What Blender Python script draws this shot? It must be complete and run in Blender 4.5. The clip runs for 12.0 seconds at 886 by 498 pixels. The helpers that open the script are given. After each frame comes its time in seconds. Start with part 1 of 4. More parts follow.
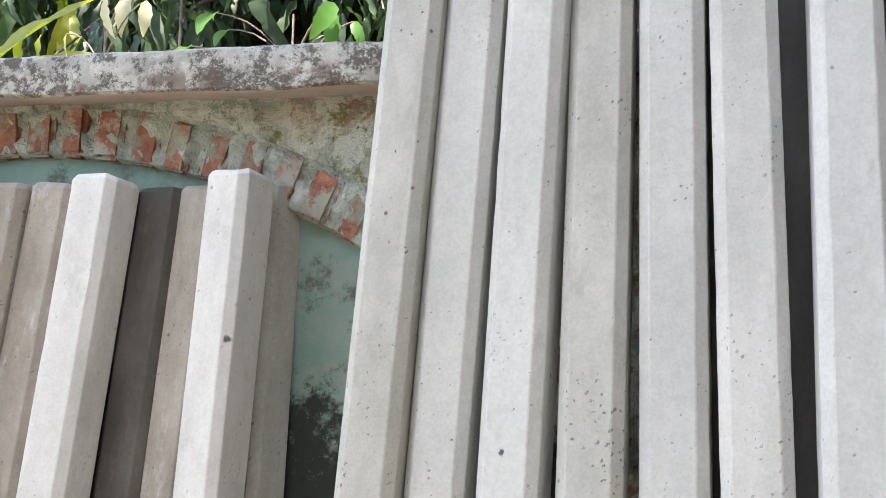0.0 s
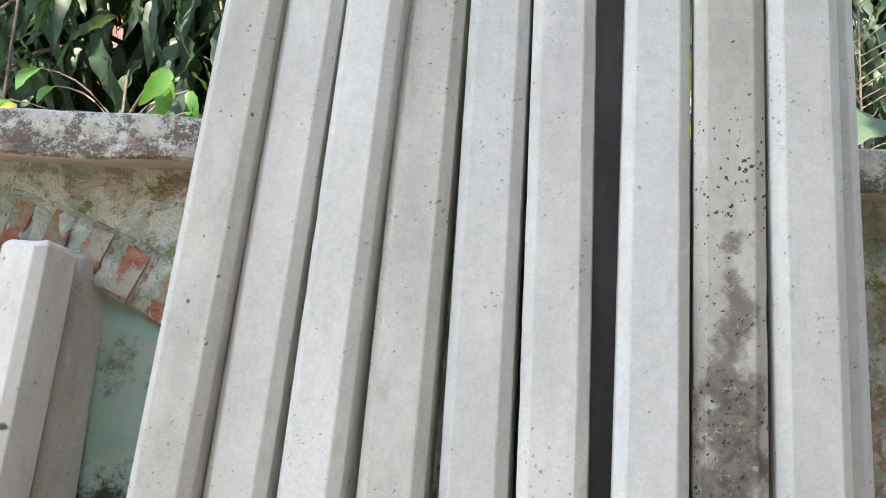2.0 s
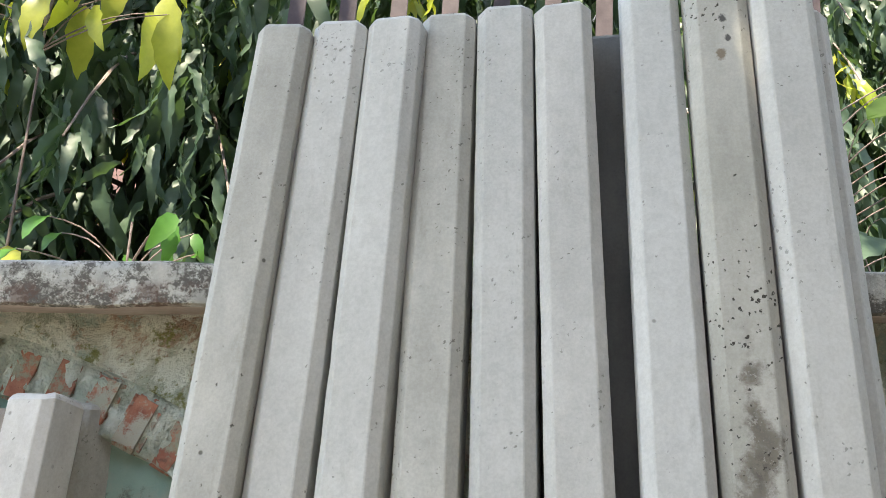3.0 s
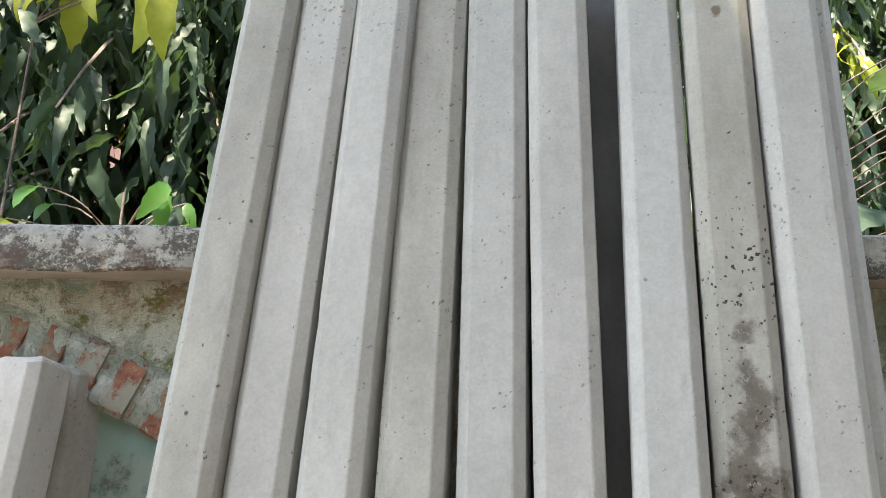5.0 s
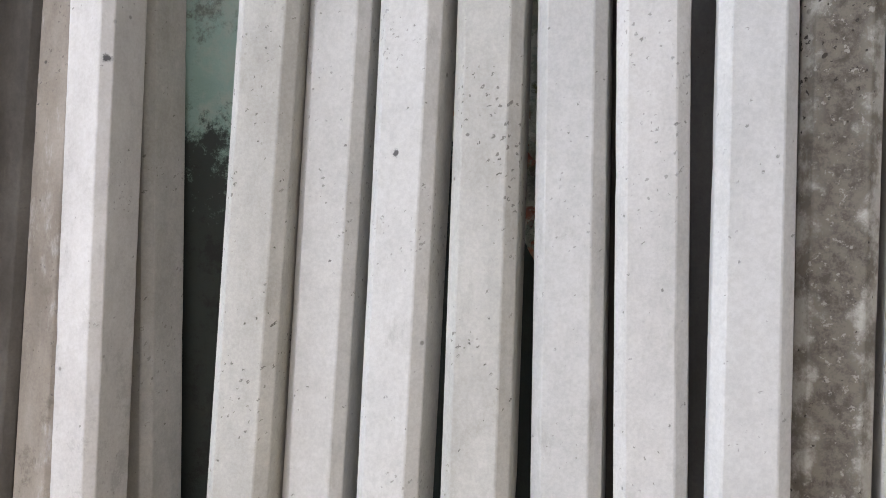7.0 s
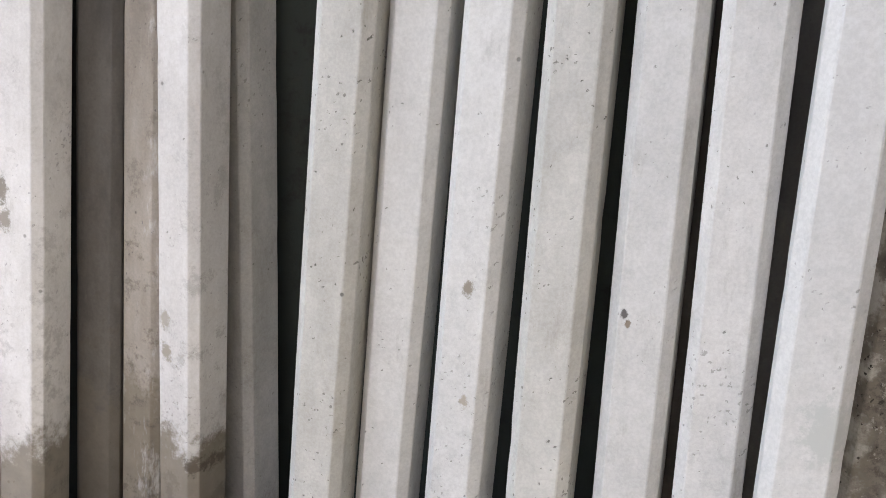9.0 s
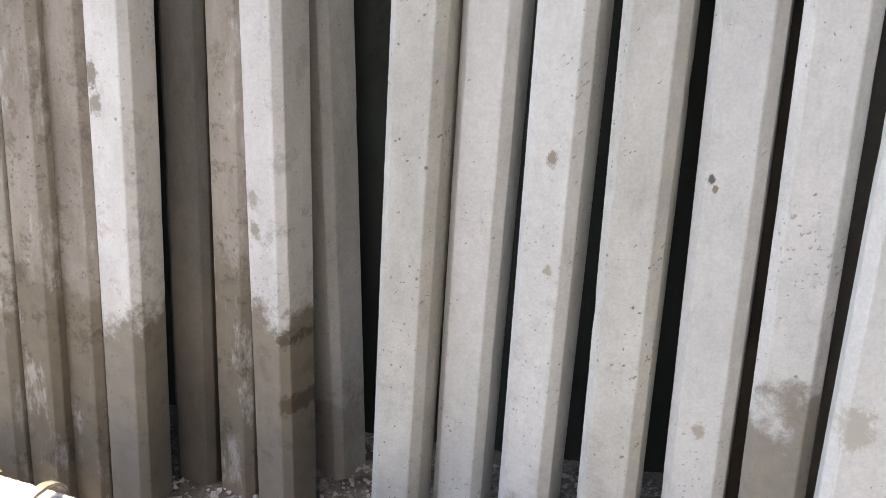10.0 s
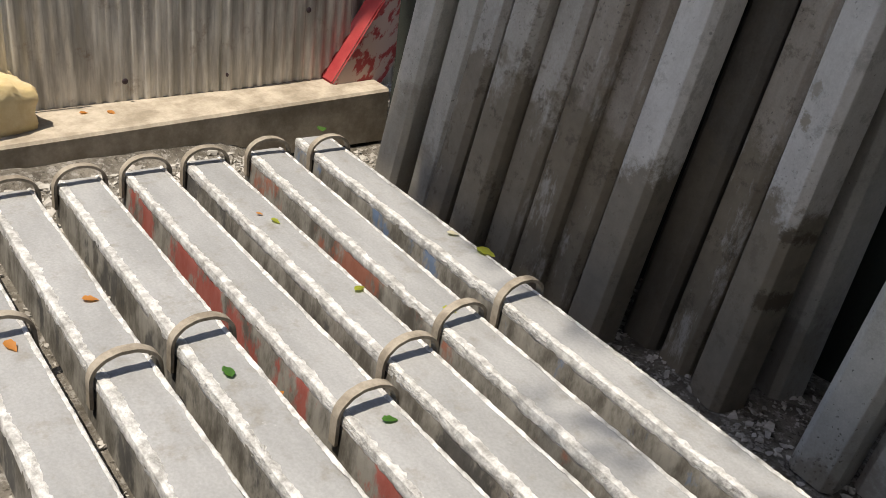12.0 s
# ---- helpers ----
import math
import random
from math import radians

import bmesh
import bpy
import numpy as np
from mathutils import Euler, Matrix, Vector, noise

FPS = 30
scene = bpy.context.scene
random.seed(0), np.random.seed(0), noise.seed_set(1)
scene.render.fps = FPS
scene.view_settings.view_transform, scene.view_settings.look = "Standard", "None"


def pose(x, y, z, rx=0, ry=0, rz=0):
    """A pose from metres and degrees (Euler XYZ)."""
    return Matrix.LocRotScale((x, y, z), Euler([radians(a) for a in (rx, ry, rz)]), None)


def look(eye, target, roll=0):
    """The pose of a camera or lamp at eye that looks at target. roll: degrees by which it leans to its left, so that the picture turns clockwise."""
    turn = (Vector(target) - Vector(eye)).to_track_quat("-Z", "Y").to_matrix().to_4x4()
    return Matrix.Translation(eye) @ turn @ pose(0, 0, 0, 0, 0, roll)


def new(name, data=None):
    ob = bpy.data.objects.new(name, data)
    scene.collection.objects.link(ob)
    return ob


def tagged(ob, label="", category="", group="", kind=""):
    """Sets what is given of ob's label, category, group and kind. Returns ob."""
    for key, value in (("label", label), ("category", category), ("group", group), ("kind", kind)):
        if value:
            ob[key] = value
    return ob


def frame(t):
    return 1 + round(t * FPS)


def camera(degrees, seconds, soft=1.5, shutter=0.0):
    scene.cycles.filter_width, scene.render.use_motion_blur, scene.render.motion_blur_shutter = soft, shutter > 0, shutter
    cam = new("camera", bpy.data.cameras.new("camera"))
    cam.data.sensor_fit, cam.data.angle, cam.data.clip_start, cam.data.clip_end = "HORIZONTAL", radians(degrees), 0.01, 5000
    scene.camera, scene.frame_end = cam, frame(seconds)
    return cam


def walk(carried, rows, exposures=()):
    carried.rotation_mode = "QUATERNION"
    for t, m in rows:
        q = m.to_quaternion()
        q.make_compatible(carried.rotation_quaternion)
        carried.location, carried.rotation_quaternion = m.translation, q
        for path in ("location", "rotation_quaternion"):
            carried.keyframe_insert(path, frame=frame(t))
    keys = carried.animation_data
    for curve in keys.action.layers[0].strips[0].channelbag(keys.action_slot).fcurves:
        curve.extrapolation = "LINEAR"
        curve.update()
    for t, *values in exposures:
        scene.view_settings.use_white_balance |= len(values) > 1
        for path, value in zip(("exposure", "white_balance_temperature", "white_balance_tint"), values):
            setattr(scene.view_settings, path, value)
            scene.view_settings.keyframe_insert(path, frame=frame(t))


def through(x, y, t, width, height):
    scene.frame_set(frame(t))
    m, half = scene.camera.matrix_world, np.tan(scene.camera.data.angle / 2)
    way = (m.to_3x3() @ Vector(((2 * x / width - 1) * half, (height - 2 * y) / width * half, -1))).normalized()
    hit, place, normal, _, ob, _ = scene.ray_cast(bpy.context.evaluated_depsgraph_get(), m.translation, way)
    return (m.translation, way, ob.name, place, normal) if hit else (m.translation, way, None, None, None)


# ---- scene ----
cam = camera(53.1, 12.0, soft=0.7)
PATH = [
    (0, (-0.0339, 0.0489, 1.5250), (-0.3880, 2.0071, 1.7251), 0.87),
    (0.5, (-0.0083, 0.0532, 1.5587), (-0.2539, 2.0130, 1.8731), 2.28),
    (1, (0.0119, 0.0653, 1.5686), (-0.1520, 2.0238, 1.9391), 3.99),
    (1.5, (0.0354, 0.0878, 1.5530), (-0.0878, 2.0590, 1.8679), 3.71),
    (2, (0.0459, 0.0931, 1.5832), (-0.0174, 2.0607, 1.9361), 3.17),
    (2.5, (0.0355, 0.0829, 1.6162), (0.0063, 2.0015, 2.1802), 1.86),
    (3, (0.0097, 0.0860, 1.6090), (-0.0385, 1.9877, 2.2263), 1.09),
    (3.2, (0.0067, 0.0949, 1.5983), (-0.0541, 1.9910, 2.2316), 1.48),
    (4.8, (0.0283, 0.1225, 1.5713), (-0.0253, 2.0108, 2.2282), 1.51),
    (5, (0.0340, 0.1187, 1.5705), (-0.0262, 2.0262, 2.1687), 1.20),
    (5.5, (0.0544, 0.1157, 1.5267), (-0.0452, 2.0806, 1.8864), 0.20),
    (6, (0.0416, 0.1181, 1.4355), (-0.1495, 2.1048, 1.5643), -1.45),
    (6.5, (0.0362, 0.1181, 1.3817), (-0.1753, 2.1068, 1.3678), -0.79),
    (7, (0.0271, 0.1188, 1.3172), (-0.1975, 2.1008, 1.1705), -0.16),
    (7.2, (0.0243, 0.1197, 1.2970), (-0.2150, 2.0968, 1.1131), -0.11),
    (8.8, (0.0038, 0.0956, 1.2405), (-0.3403, 1.9862, 0.6860), 1.51),
    (9, (0.0010, 0.0856, 1.2142), (-0.3641, 1.9564, 0.6084), 1.09),
    (9.5, (-0.0158, 0.0751, 1.1957), (-0.4221, 1.8839, 0.4452), -0.88),
    (10, (-0.0317, 0.0438, 1.1706), (-0.5061, 1.8123, 0.3662), -1.14),
    (10.5, (-0.0463, 0.0017, 1.1227), (-0.6721, 1.7361, 0.3479), 0.53),
    (11, (-0.1005, -0.0635, 1.0920), (-0.9692, 1.5548, 0.3005), 7.12),
    (11.5, (-0.1096, -0.1079, 1.0522), (-1.1764, 1.3585, 0.2087), 7.84),
    (12, (-0.1188, -0.1660, 1.0274), (-1.3323, 1.1166, 0.0880), 8.20),
]
EXPOSURES = [(0, 2.53, 7500, 11), (2, 2.53, 7500, 10), (3, 2.25, 7600, 7), (4.8, 2.17, 7700, 7), (5.5, 2.3, 7650, 13), (7, 2.42, 7500, 15), (9.5, 2.42, 7500, 15), (10.5, 1.93, 7400, 15), (11, 1.22, 7150, 13), (12, 0.36, 7050, 12)]
walk(cam, [(t, look(eye, target, roll)) for t, eye, target, roll in PATH], EXPOSURES)

# ---- world, sun ----
world = bpy.data.worlds.new("world")
scene.world = world
world.use_nodes = True
SUN = Vector((-0.055, -0.33, 0.94)).normalized()
wn = world.node_tree.nodes
sky = wn.new("ShaderNodeTexSky")
sky.sky_type = "NISHITA"
sky.sun_disc = False
sky.sun_elevation = math.asin(SUN.z)
sky.sun_rotation = math.atan2(SUN.x, SUN.y)
world.node_tree.links.new(sky.outputs[0], wn["Background"].inputs[0])
wn["Background"].inputs[1].default_value = 0.15
sun = new("sun", bpy.data.lights.new("sun", "SUN"))
sun.data.energy, sun.data.angle, sun.data.color = 4.4, radians(0.5), (1.0, 0.95, 0.86)
sun.matrix_world = look(SUN * 20, (0, 0, 0))


# ---- material helpers ----
class Nodes:
    def __init__(self, name):
        self.m = bpy.data.materials.new(name)
        self.m.use_nodes = True
        self.t = self.m.node_tree
        self.b = self.t.nodes["Principled BSDF"]

    def put(self, a, sock):
        if isinstance(a, bpy.types.NodeSocket):
            self.t.links.new(a, sock)
        else:
            sock.default_value = (*a, 1) if isinstance(a, tuple) and len(a) == 3 and len(sock.default_value) == 4 else a

    def coords(self, kind="Object", spread=True, scale=(1, 1, 1)):
        v = self.t.nodes.new("ShaderNodeTexCoord").outputs[kind]
        if spread:
            r = self.math("MULTIPLY", self.rand(), 53.0)
            v = self.vmath("ADD", v, r)
        if scale != (1, 1, 1):
            v = self.vmath("MULTIPLY", v, scale)
        return v

    def rand(self):
        return self.t.nodes.new("ShaderNodeObjectInfo").outputs["Random"]

    def island(self):
        return self.t.nodes.new("ShaderNodeNewGeometry").outputs["Random Per Island"]

    def vmath(self, op, a, b):
        n = self.t.nodes.new("ShaderNodeVectorMath")
        n.operation = op
        self.put(a, n.inputs[0]), self.put(b, n.inputs[1])
        return n.outputs[0]

    def math(self, op, a, b=0.0, clamp=False):
        n = self.t.nodes.new("ShaderNodeMath")
        n.operation, n.use_clamp = op, clamp
        self.put(a, n.inputs[0]), self.put(b, n.inputs[1])
        return n.outputs[0]

    def noise(self, v, scale, detail=5.0, rough=0.6):
        n = self.t.nodes.new("ShaderNodeTexNoise")
        self.put(v, n.inputs["Vector"])
        n.inputs["Scale"].default_value, n.inputs["Detail"].default_value, n.inputs["Roughness"].default_value = scale, detail, rough
        return n.outputs["Fac"]

    def voronoi(self, v, scale, feature="F1"):
        n = self.t.nodes.new("ShaderNodeTexVoronoi")
        n.feature = feature
        self.put(v, n.inputs["Vector"])
        n.inputs["Scale"].default_value = scale
        return n.outputs["Distance"]

    def step(self, a, lo, hi, out=(0.0, 1.0)):
        n = self.t.nodes.new("ShaderNodeMapRange")
        n.interpolation_type = "SMOOTHSTEP"
        self.put(a, n.inputs[0])
        for i, v in zip((1, 2, 3, 4), (lo, hi, *out)):
            self.put(v, n.inputs[i])
        return n.outputs[0]

    def mix(self, f, a, b, mode="MIX"):
        n = self.t.nodes.new("ShaderNodeMix")
        n.data_type, n.blend_type = "RGBA", mode
        self.put(f, n.inputs[0]), self.put(a, n.inputs[6]), self.put(b, n.inputs[7])
        return n.outputs[2]

    def z(self):
        n = self.t.nodes.new("ShaderNodeSeparateXYZ")
        self.put(self.t.nodes.new("ShaderNodeTexCoord").outputs["Object"], n.inputs[0])
        return n.outputs

    def bump(self, h, strength=0.3, dist=0.002):
        n = self.t.nodes.new("ShaderNodeBump")
        self.put(h, n.inputs["Height"])
        n.inputs["Strength"].default_value, n.inputs["Distance"].default_value = strength, dist
        self.put(n.outputs[0], self.b.inputs["Normal"])

    def done(self, colour, rough=0.85, metal=0.0, spec=0.3):
        self.put(colour, self.b.inputs["Base Color"])
        self.put(rough, self.b.inputs["Roughness"])
        self.put(metal, self.b.inputs["Metallic"])
        self.b.inputs["Specular IOR Level"].default_value = spec
        return self.m


def concrete(name, low, high, pits=0.5, mud=0.0, stain=None, mud_top=0.42, bloom=0.0, marks=(), splash=None):
    """Cast concrete: cloudy grey, fine grain, air holes; optional mud splashes near the foot, browned deeper for the
    dim light there, and one long stain.
    """
    k = Nodes(name)
    v = k.coords()
    long = k.vmath("MULTIPLY", v, (1.0, 1.0, 0.35))
    c = k.mix(k.step(k.noise(long, 9.0, 7.0, 0.65), 0.32, 0.68), low, high)
    grain = k.noise(v, 190.0, 3.0, 0.7)
    c = k.mix(0.09, c, k.mix(k.step(grain, 0.3, 0.7), (0.18, 0.18, 0.17), (0.86, 0.86, 0.84)), "OVERLAY")
    c = k.mix(0.12, c, k.mix(k.step(k.noise(v, 48.0, 5.0, 0.7), 0.3, 0.7), (0.3, 0.3, 0.28), (0.7, 0.7, 0.69)), "OVERLAY")
    c = k.mix(k.step(k.noise(long, 20.0, 7.0, 0.72), 0.57, 0.76, (0.0, 0.4)), c, (0.24, 0.22, 0.18))
    tone = k.step(k.rand(), 0.0, 1.0, (0.93, 1.06))
    c = k.mix(1.0, c, k.mix(tone, (0.0, 0.0, 0.0), (1.0, 1.0, 1.0)), "MULTIPLY")
    warp = k.vmath("ADD", v, k.math("MULTIPLY", k.noise(v, 120.0, 3.0), 0.02))
    patch = k.step(k.noise(v, 6.0, 4.0), 0.46 - 0.1 * pits, 0.76 - 0.1 * pits, (0.0, 0.27))
    hole = k.math("MULTIPLY", k.step(k.math("SUBTRACT", patch, k.voronoi(warp, 78.0)), 0.0, 0.06), pits, True)
    rare = k.math("MULTIPLY", k.step(k.voronoi(warp, 31.0), 0.04, 0.1, (1.0, 0.0)), k.step(k.noise(v, 4.5), 0.5, 0.58), True)
    big = k.math("MULTIPLY", k.step(k.voronoi(v, 16.0), 0.03, 0.07, (1.0, 0.0)), k.step(k.noise(k.vmath("ADD", v, (3.0, 1.0, 2.0)), 2.5), 0.5, 0.56), True)
    lone = k.math("MULTIPLY", k.step(k.voronoi(warp, 52.0), 0.07, 0.13, (1.0, 0.0)), k.step(k.noise(k.vmath("ADD", v, (5.0, 2.0, 7.0)), 11.0, 2.0), 0.53, 0.55), True)
    rare = k.math("MAXIMUM", rare, lone)
    hole = k.math("MAXIMUM", hole, k.math("MULTIPLY", k.math("MAXIMUM", rare, big), min(1.0, pits * 1.5)), True)
    c = k.mix(k.math("MULTIPLY", hole, 0.88), c, (0.09, 0.085, 0.072))
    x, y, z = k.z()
    mud_shade = 0.0
    # Foot mud, its brown deepened to stand in for less light low down.
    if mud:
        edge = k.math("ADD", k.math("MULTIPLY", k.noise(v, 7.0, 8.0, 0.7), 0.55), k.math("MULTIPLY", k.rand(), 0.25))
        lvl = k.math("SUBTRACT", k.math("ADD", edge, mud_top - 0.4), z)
        mud_shade = k.math("MULTIPLY", k.step(lvl, -0.02, 0.05), mud)
        c = k.mix(mud_shade, c, k.mix(k.noise(v, 30.0), (0.115, 0.094, 0.066), (0.235, 0.2, 0.148)))
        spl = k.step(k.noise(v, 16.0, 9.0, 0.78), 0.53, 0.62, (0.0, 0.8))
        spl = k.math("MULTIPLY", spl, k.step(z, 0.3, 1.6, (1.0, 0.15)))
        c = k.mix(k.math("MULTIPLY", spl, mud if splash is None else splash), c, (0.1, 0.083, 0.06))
    if bloom:
        fl = k.math("MULTIPLY", k.step(k.noise(long, 16.0, 8.0, 0.75), 0.55, 0.68), bloom)
        c = k.mix(fl, c, (0.62, 0.61, 0.58))
    if stain:
        z0, z1, full = stain
        body = k.math("MULTIPLY", k.step(z, z1 - 0.06, z1 + 0.05, (1.0, 0.0)), k.step(z, z0 - 0.2, z0 + 0.1))
        wide = k.step(z, z1 - full, z1, (0.26, 0.06))
        n = k.math("ADD", k.noise(v, 15.0, 9.0, 0.7), wide)
        n = k.math("SUBTRACT", n, k.math("MULTIPLY", k.math("ABSOLUTE", x), 4.6))
        f = k.math("MULTIPLY", k.step(n, 0.5, 0.66, (0.0, 0.93)), body)
        c = k.mix(f, c, k.mix(k.step(k.noise(v, 60.0, 7.0, 0.75), 0.36, 0.6), (0.065, 0.055, 0.043), (0.16, 0.14, 0.113)))
        speck = k.step(k.noise(k.vmath("ADD", v, (6.0, 6.0, 1.0)), 85.0, 4.0, 0.7), 0.6, 0.66)
        c = k.mix(k.math("MULTIPLY", speck, 0.55), c, (0.4, 0.385, 0.35))
        c = k.mix(k.math("MULTIPLY", hole, 0.8), c, (0.035, 0.03, 0.025))
    for mx, mz, mr, dark in marks:
        dx = k.math("SUBTRACT", x, mx)
        dz = k.math("MULTIPLY", k.math("SUBTRACT", z, mz), 0.7)
        d = k.math("SQRT", k.math("ADD", k.math("MULTIPLY", dx, dx), k.math("MULTIPLY", dz, dz)))
        d = k.math("ADD", d, k.math("MULTIPLY", k.math("SUBTRACT", k.noise(v, 90.0, 6.0, 0.75), 0.5), mr * 2.4))
        c = k.mix(k.step(d, mr * 0.45, mr, (0.9, 0.0)), c, dark)
    h = k.math("SUBTRACT", k.math("ADD", k.math("MULTIPLY", grain, 0.12), k.math("MULTIPLY", k.noise(v, 40.0, 4.0), 0.25)), hole)
    k.bump(h, 0.45, 0.0022)
    return k.done(c, 0.88, 0.0, 0.25)


LIGHT_A, LIGHT_B = (0.46, 0.455, 0.432), (0.53, 0.524, 0.5)
RUSTY_DOT, BLACK_DOT, MUDDY = (0.17, 0.13, 0.09), (0.05, 0.05, 0.05), (0.095, 0.078, 0.056)
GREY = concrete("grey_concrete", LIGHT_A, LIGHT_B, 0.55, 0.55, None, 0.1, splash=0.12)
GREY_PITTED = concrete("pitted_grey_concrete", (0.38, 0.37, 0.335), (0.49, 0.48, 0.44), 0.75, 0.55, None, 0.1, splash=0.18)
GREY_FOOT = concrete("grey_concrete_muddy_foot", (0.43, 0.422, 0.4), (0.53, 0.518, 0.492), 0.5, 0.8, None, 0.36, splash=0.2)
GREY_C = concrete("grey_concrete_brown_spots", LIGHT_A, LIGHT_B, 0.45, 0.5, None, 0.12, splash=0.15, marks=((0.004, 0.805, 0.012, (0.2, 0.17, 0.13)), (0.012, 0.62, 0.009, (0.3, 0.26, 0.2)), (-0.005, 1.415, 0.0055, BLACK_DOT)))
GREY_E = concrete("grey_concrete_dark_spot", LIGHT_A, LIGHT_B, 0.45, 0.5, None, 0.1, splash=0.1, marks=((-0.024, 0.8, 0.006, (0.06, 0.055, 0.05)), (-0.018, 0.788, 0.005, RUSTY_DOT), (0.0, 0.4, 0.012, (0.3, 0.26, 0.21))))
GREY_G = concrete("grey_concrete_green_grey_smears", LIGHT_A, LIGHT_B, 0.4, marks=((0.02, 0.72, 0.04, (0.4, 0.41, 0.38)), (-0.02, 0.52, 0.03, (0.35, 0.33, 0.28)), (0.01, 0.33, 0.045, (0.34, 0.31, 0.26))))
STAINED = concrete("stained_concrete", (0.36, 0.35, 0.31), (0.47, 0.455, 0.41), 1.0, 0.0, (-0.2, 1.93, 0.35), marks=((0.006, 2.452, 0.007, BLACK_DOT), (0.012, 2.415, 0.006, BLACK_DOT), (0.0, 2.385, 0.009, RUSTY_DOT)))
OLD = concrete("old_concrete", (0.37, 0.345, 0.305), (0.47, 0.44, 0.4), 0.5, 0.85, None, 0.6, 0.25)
# Less mud than OLD, and lightened to stand in for bounced sunlight.
OLD_LIT = concrete("old_concrete_less_mud_lit", (0.4, 0.385, 0.345), (0.5, 0.48, 0.44), 0.45, 0.45, None, 0.3, 0.15, splash=0.25)
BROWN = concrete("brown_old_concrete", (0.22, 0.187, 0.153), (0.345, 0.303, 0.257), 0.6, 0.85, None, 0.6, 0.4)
# Both darkened past the concrete's own tone to carry shade between the posts.
DARK_SHADED = concrete("dark_concrete_with_gap_shade", (0.07, 0.063, 0.055), (0.125, 0.114, 0.1), 0.4, 0.4)
GREY_SHADED = concrete("grey_concrete_with_gap_shade", (0.1, 0.098, 0.092), (0.15, 0.147, 0.14), 0.5, 0.3)
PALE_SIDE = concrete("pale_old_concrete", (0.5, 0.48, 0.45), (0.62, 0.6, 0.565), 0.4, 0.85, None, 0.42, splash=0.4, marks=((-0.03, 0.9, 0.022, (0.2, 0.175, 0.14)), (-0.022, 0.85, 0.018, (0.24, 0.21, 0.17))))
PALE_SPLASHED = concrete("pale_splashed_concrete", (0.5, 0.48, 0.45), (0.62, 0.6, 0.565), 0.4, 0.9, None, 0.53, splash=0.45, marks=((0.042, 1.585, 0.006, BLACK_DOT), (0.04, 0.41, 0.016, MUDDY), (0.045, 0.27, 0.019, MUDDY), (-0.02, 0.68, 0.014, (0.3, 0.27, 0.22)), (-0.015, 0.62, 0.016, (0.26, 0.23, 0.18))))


def simple(name, a, b, scale=12.0, rough=0.8, bump=0.3, dist=0.002, metal=0.0, spec=0.3, vary=0.0):
    k = Nodes(name)
    v = k.coords()
    n = k.noise(v, scale, 7.0, 0.65)
    c = k.mix(k.step(n, 0.3, 0.7), a, b)
    c = k.mix(0.25, c, k.mix(k.noise(v, scale * 9), (0.1, 0.1, 0.1), (0.9, 0.9, 0.9)), "OVERLAY")
    if vary:
        c = k.mix(1.0, c, k.mix(k.step(k.rand(), 0, 1, (1 - vary, 1.0)), (0, 0, 0), (1, 1, 1)), "MULTIPLY")
    k.bump(k.noise(v, scale * 5, 6.0), bump, dist)
    return k.done(c, rough, metal, spec)


def lying_mat(name, hue, amount):
    """Freshly cast post: smooth grey top; dirty sides, coloured darker for shade, with rests of casting-form paint."""
    k = Nodes(name)
    v = k.coords()
    long = k.vmath("MULTIPLY", v, (0.3, 1.0, 1.0))
    c = k.mix(k.step(k.noise(long, 8.0, 7.0, 0.65), 0.3, 0.7), (0.25, 0.255, 0.255), (0.335, 0.34, 0.34))
    c = k.mix(k.step(k.noise(v, 16.0, 8.0, 0.7), 0.5, 0.7, (0.0, 0.6)), c, (0.2, 0.185, 0.155))
    c = k.mix(k.step(k.noise(k.vmath("ADD", v, (4.0, 4.0, 4.0)), 40.0, 8.0, 0.75), 0.6, 0.7, (0.0, 0.4)), c, (0.46, 0.46, 0.45))
    c = k.mix(0.1, c, k.mix(k.step(k.noise(v, 180.0), 0.3, 0.7), (0.15, 0.15, 0.15), (0.85, 0.85, 0.85)), "OVERLAY")
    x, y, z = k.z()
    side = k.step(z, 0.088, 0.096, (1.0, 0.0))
    # Side colour carries shade: darker than the top, beneath the real stains.
    shaded_side = k.mix(k.step(k.noise(k.vmath("MULTIPLY", v, (1.0, 1.0, 0.4)), 20.0, 8.0, 0.7), 0.35, 0.65), (0.085, 0.078, 0.066), (0.25, 0.24, 0.213))
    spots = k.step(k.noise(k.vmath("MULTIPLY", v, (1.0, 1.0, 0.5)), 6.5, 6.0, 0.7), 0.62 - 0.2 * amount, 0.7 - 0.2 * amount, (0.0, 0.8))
    c = k.mix(side, c, k.mix(spots, shaded_side, hue))
    k.bump(k.math("ADD", k.noise(v, 60.0, 6.0), k.math("MULTIPLY", k.noise(v, 200.0), 0.4)), 0.35, 0.002)
    return k.done(c, 0.85, 0.0, 0.25)


LYING_BLUE = lying_mat("fresh_cast_concrete_blue_rests", (0.09, 0.15, 0.26), 0.45)
LYING_RED = lying_mat("fresh_cast_concrete_red_rests", (0.3, 0.06, 0.045), 0.7)
LYING_RUST = lying_mat("fresh_cast_concrete_rust_rests", (0.27, 0.09, 0.055), 0.5)
LYING_GREY = lying_mat("fresh_cast_concrete_dark_rests", (0.05, 0.05, 0.05), 0.5)
LIP = simple("rough_cement_lip", (0.34, 0.335, 0.32), (0.82, 0.82, 0.8), 42.0, 0.95, 1.0, 0.006)
LOOP = simple("rusty_flat_bar", (0.2, 0.17, 0.13), (0.36, 0.32, 0.26), 25.0, 0.8, 0.4, 0.001)


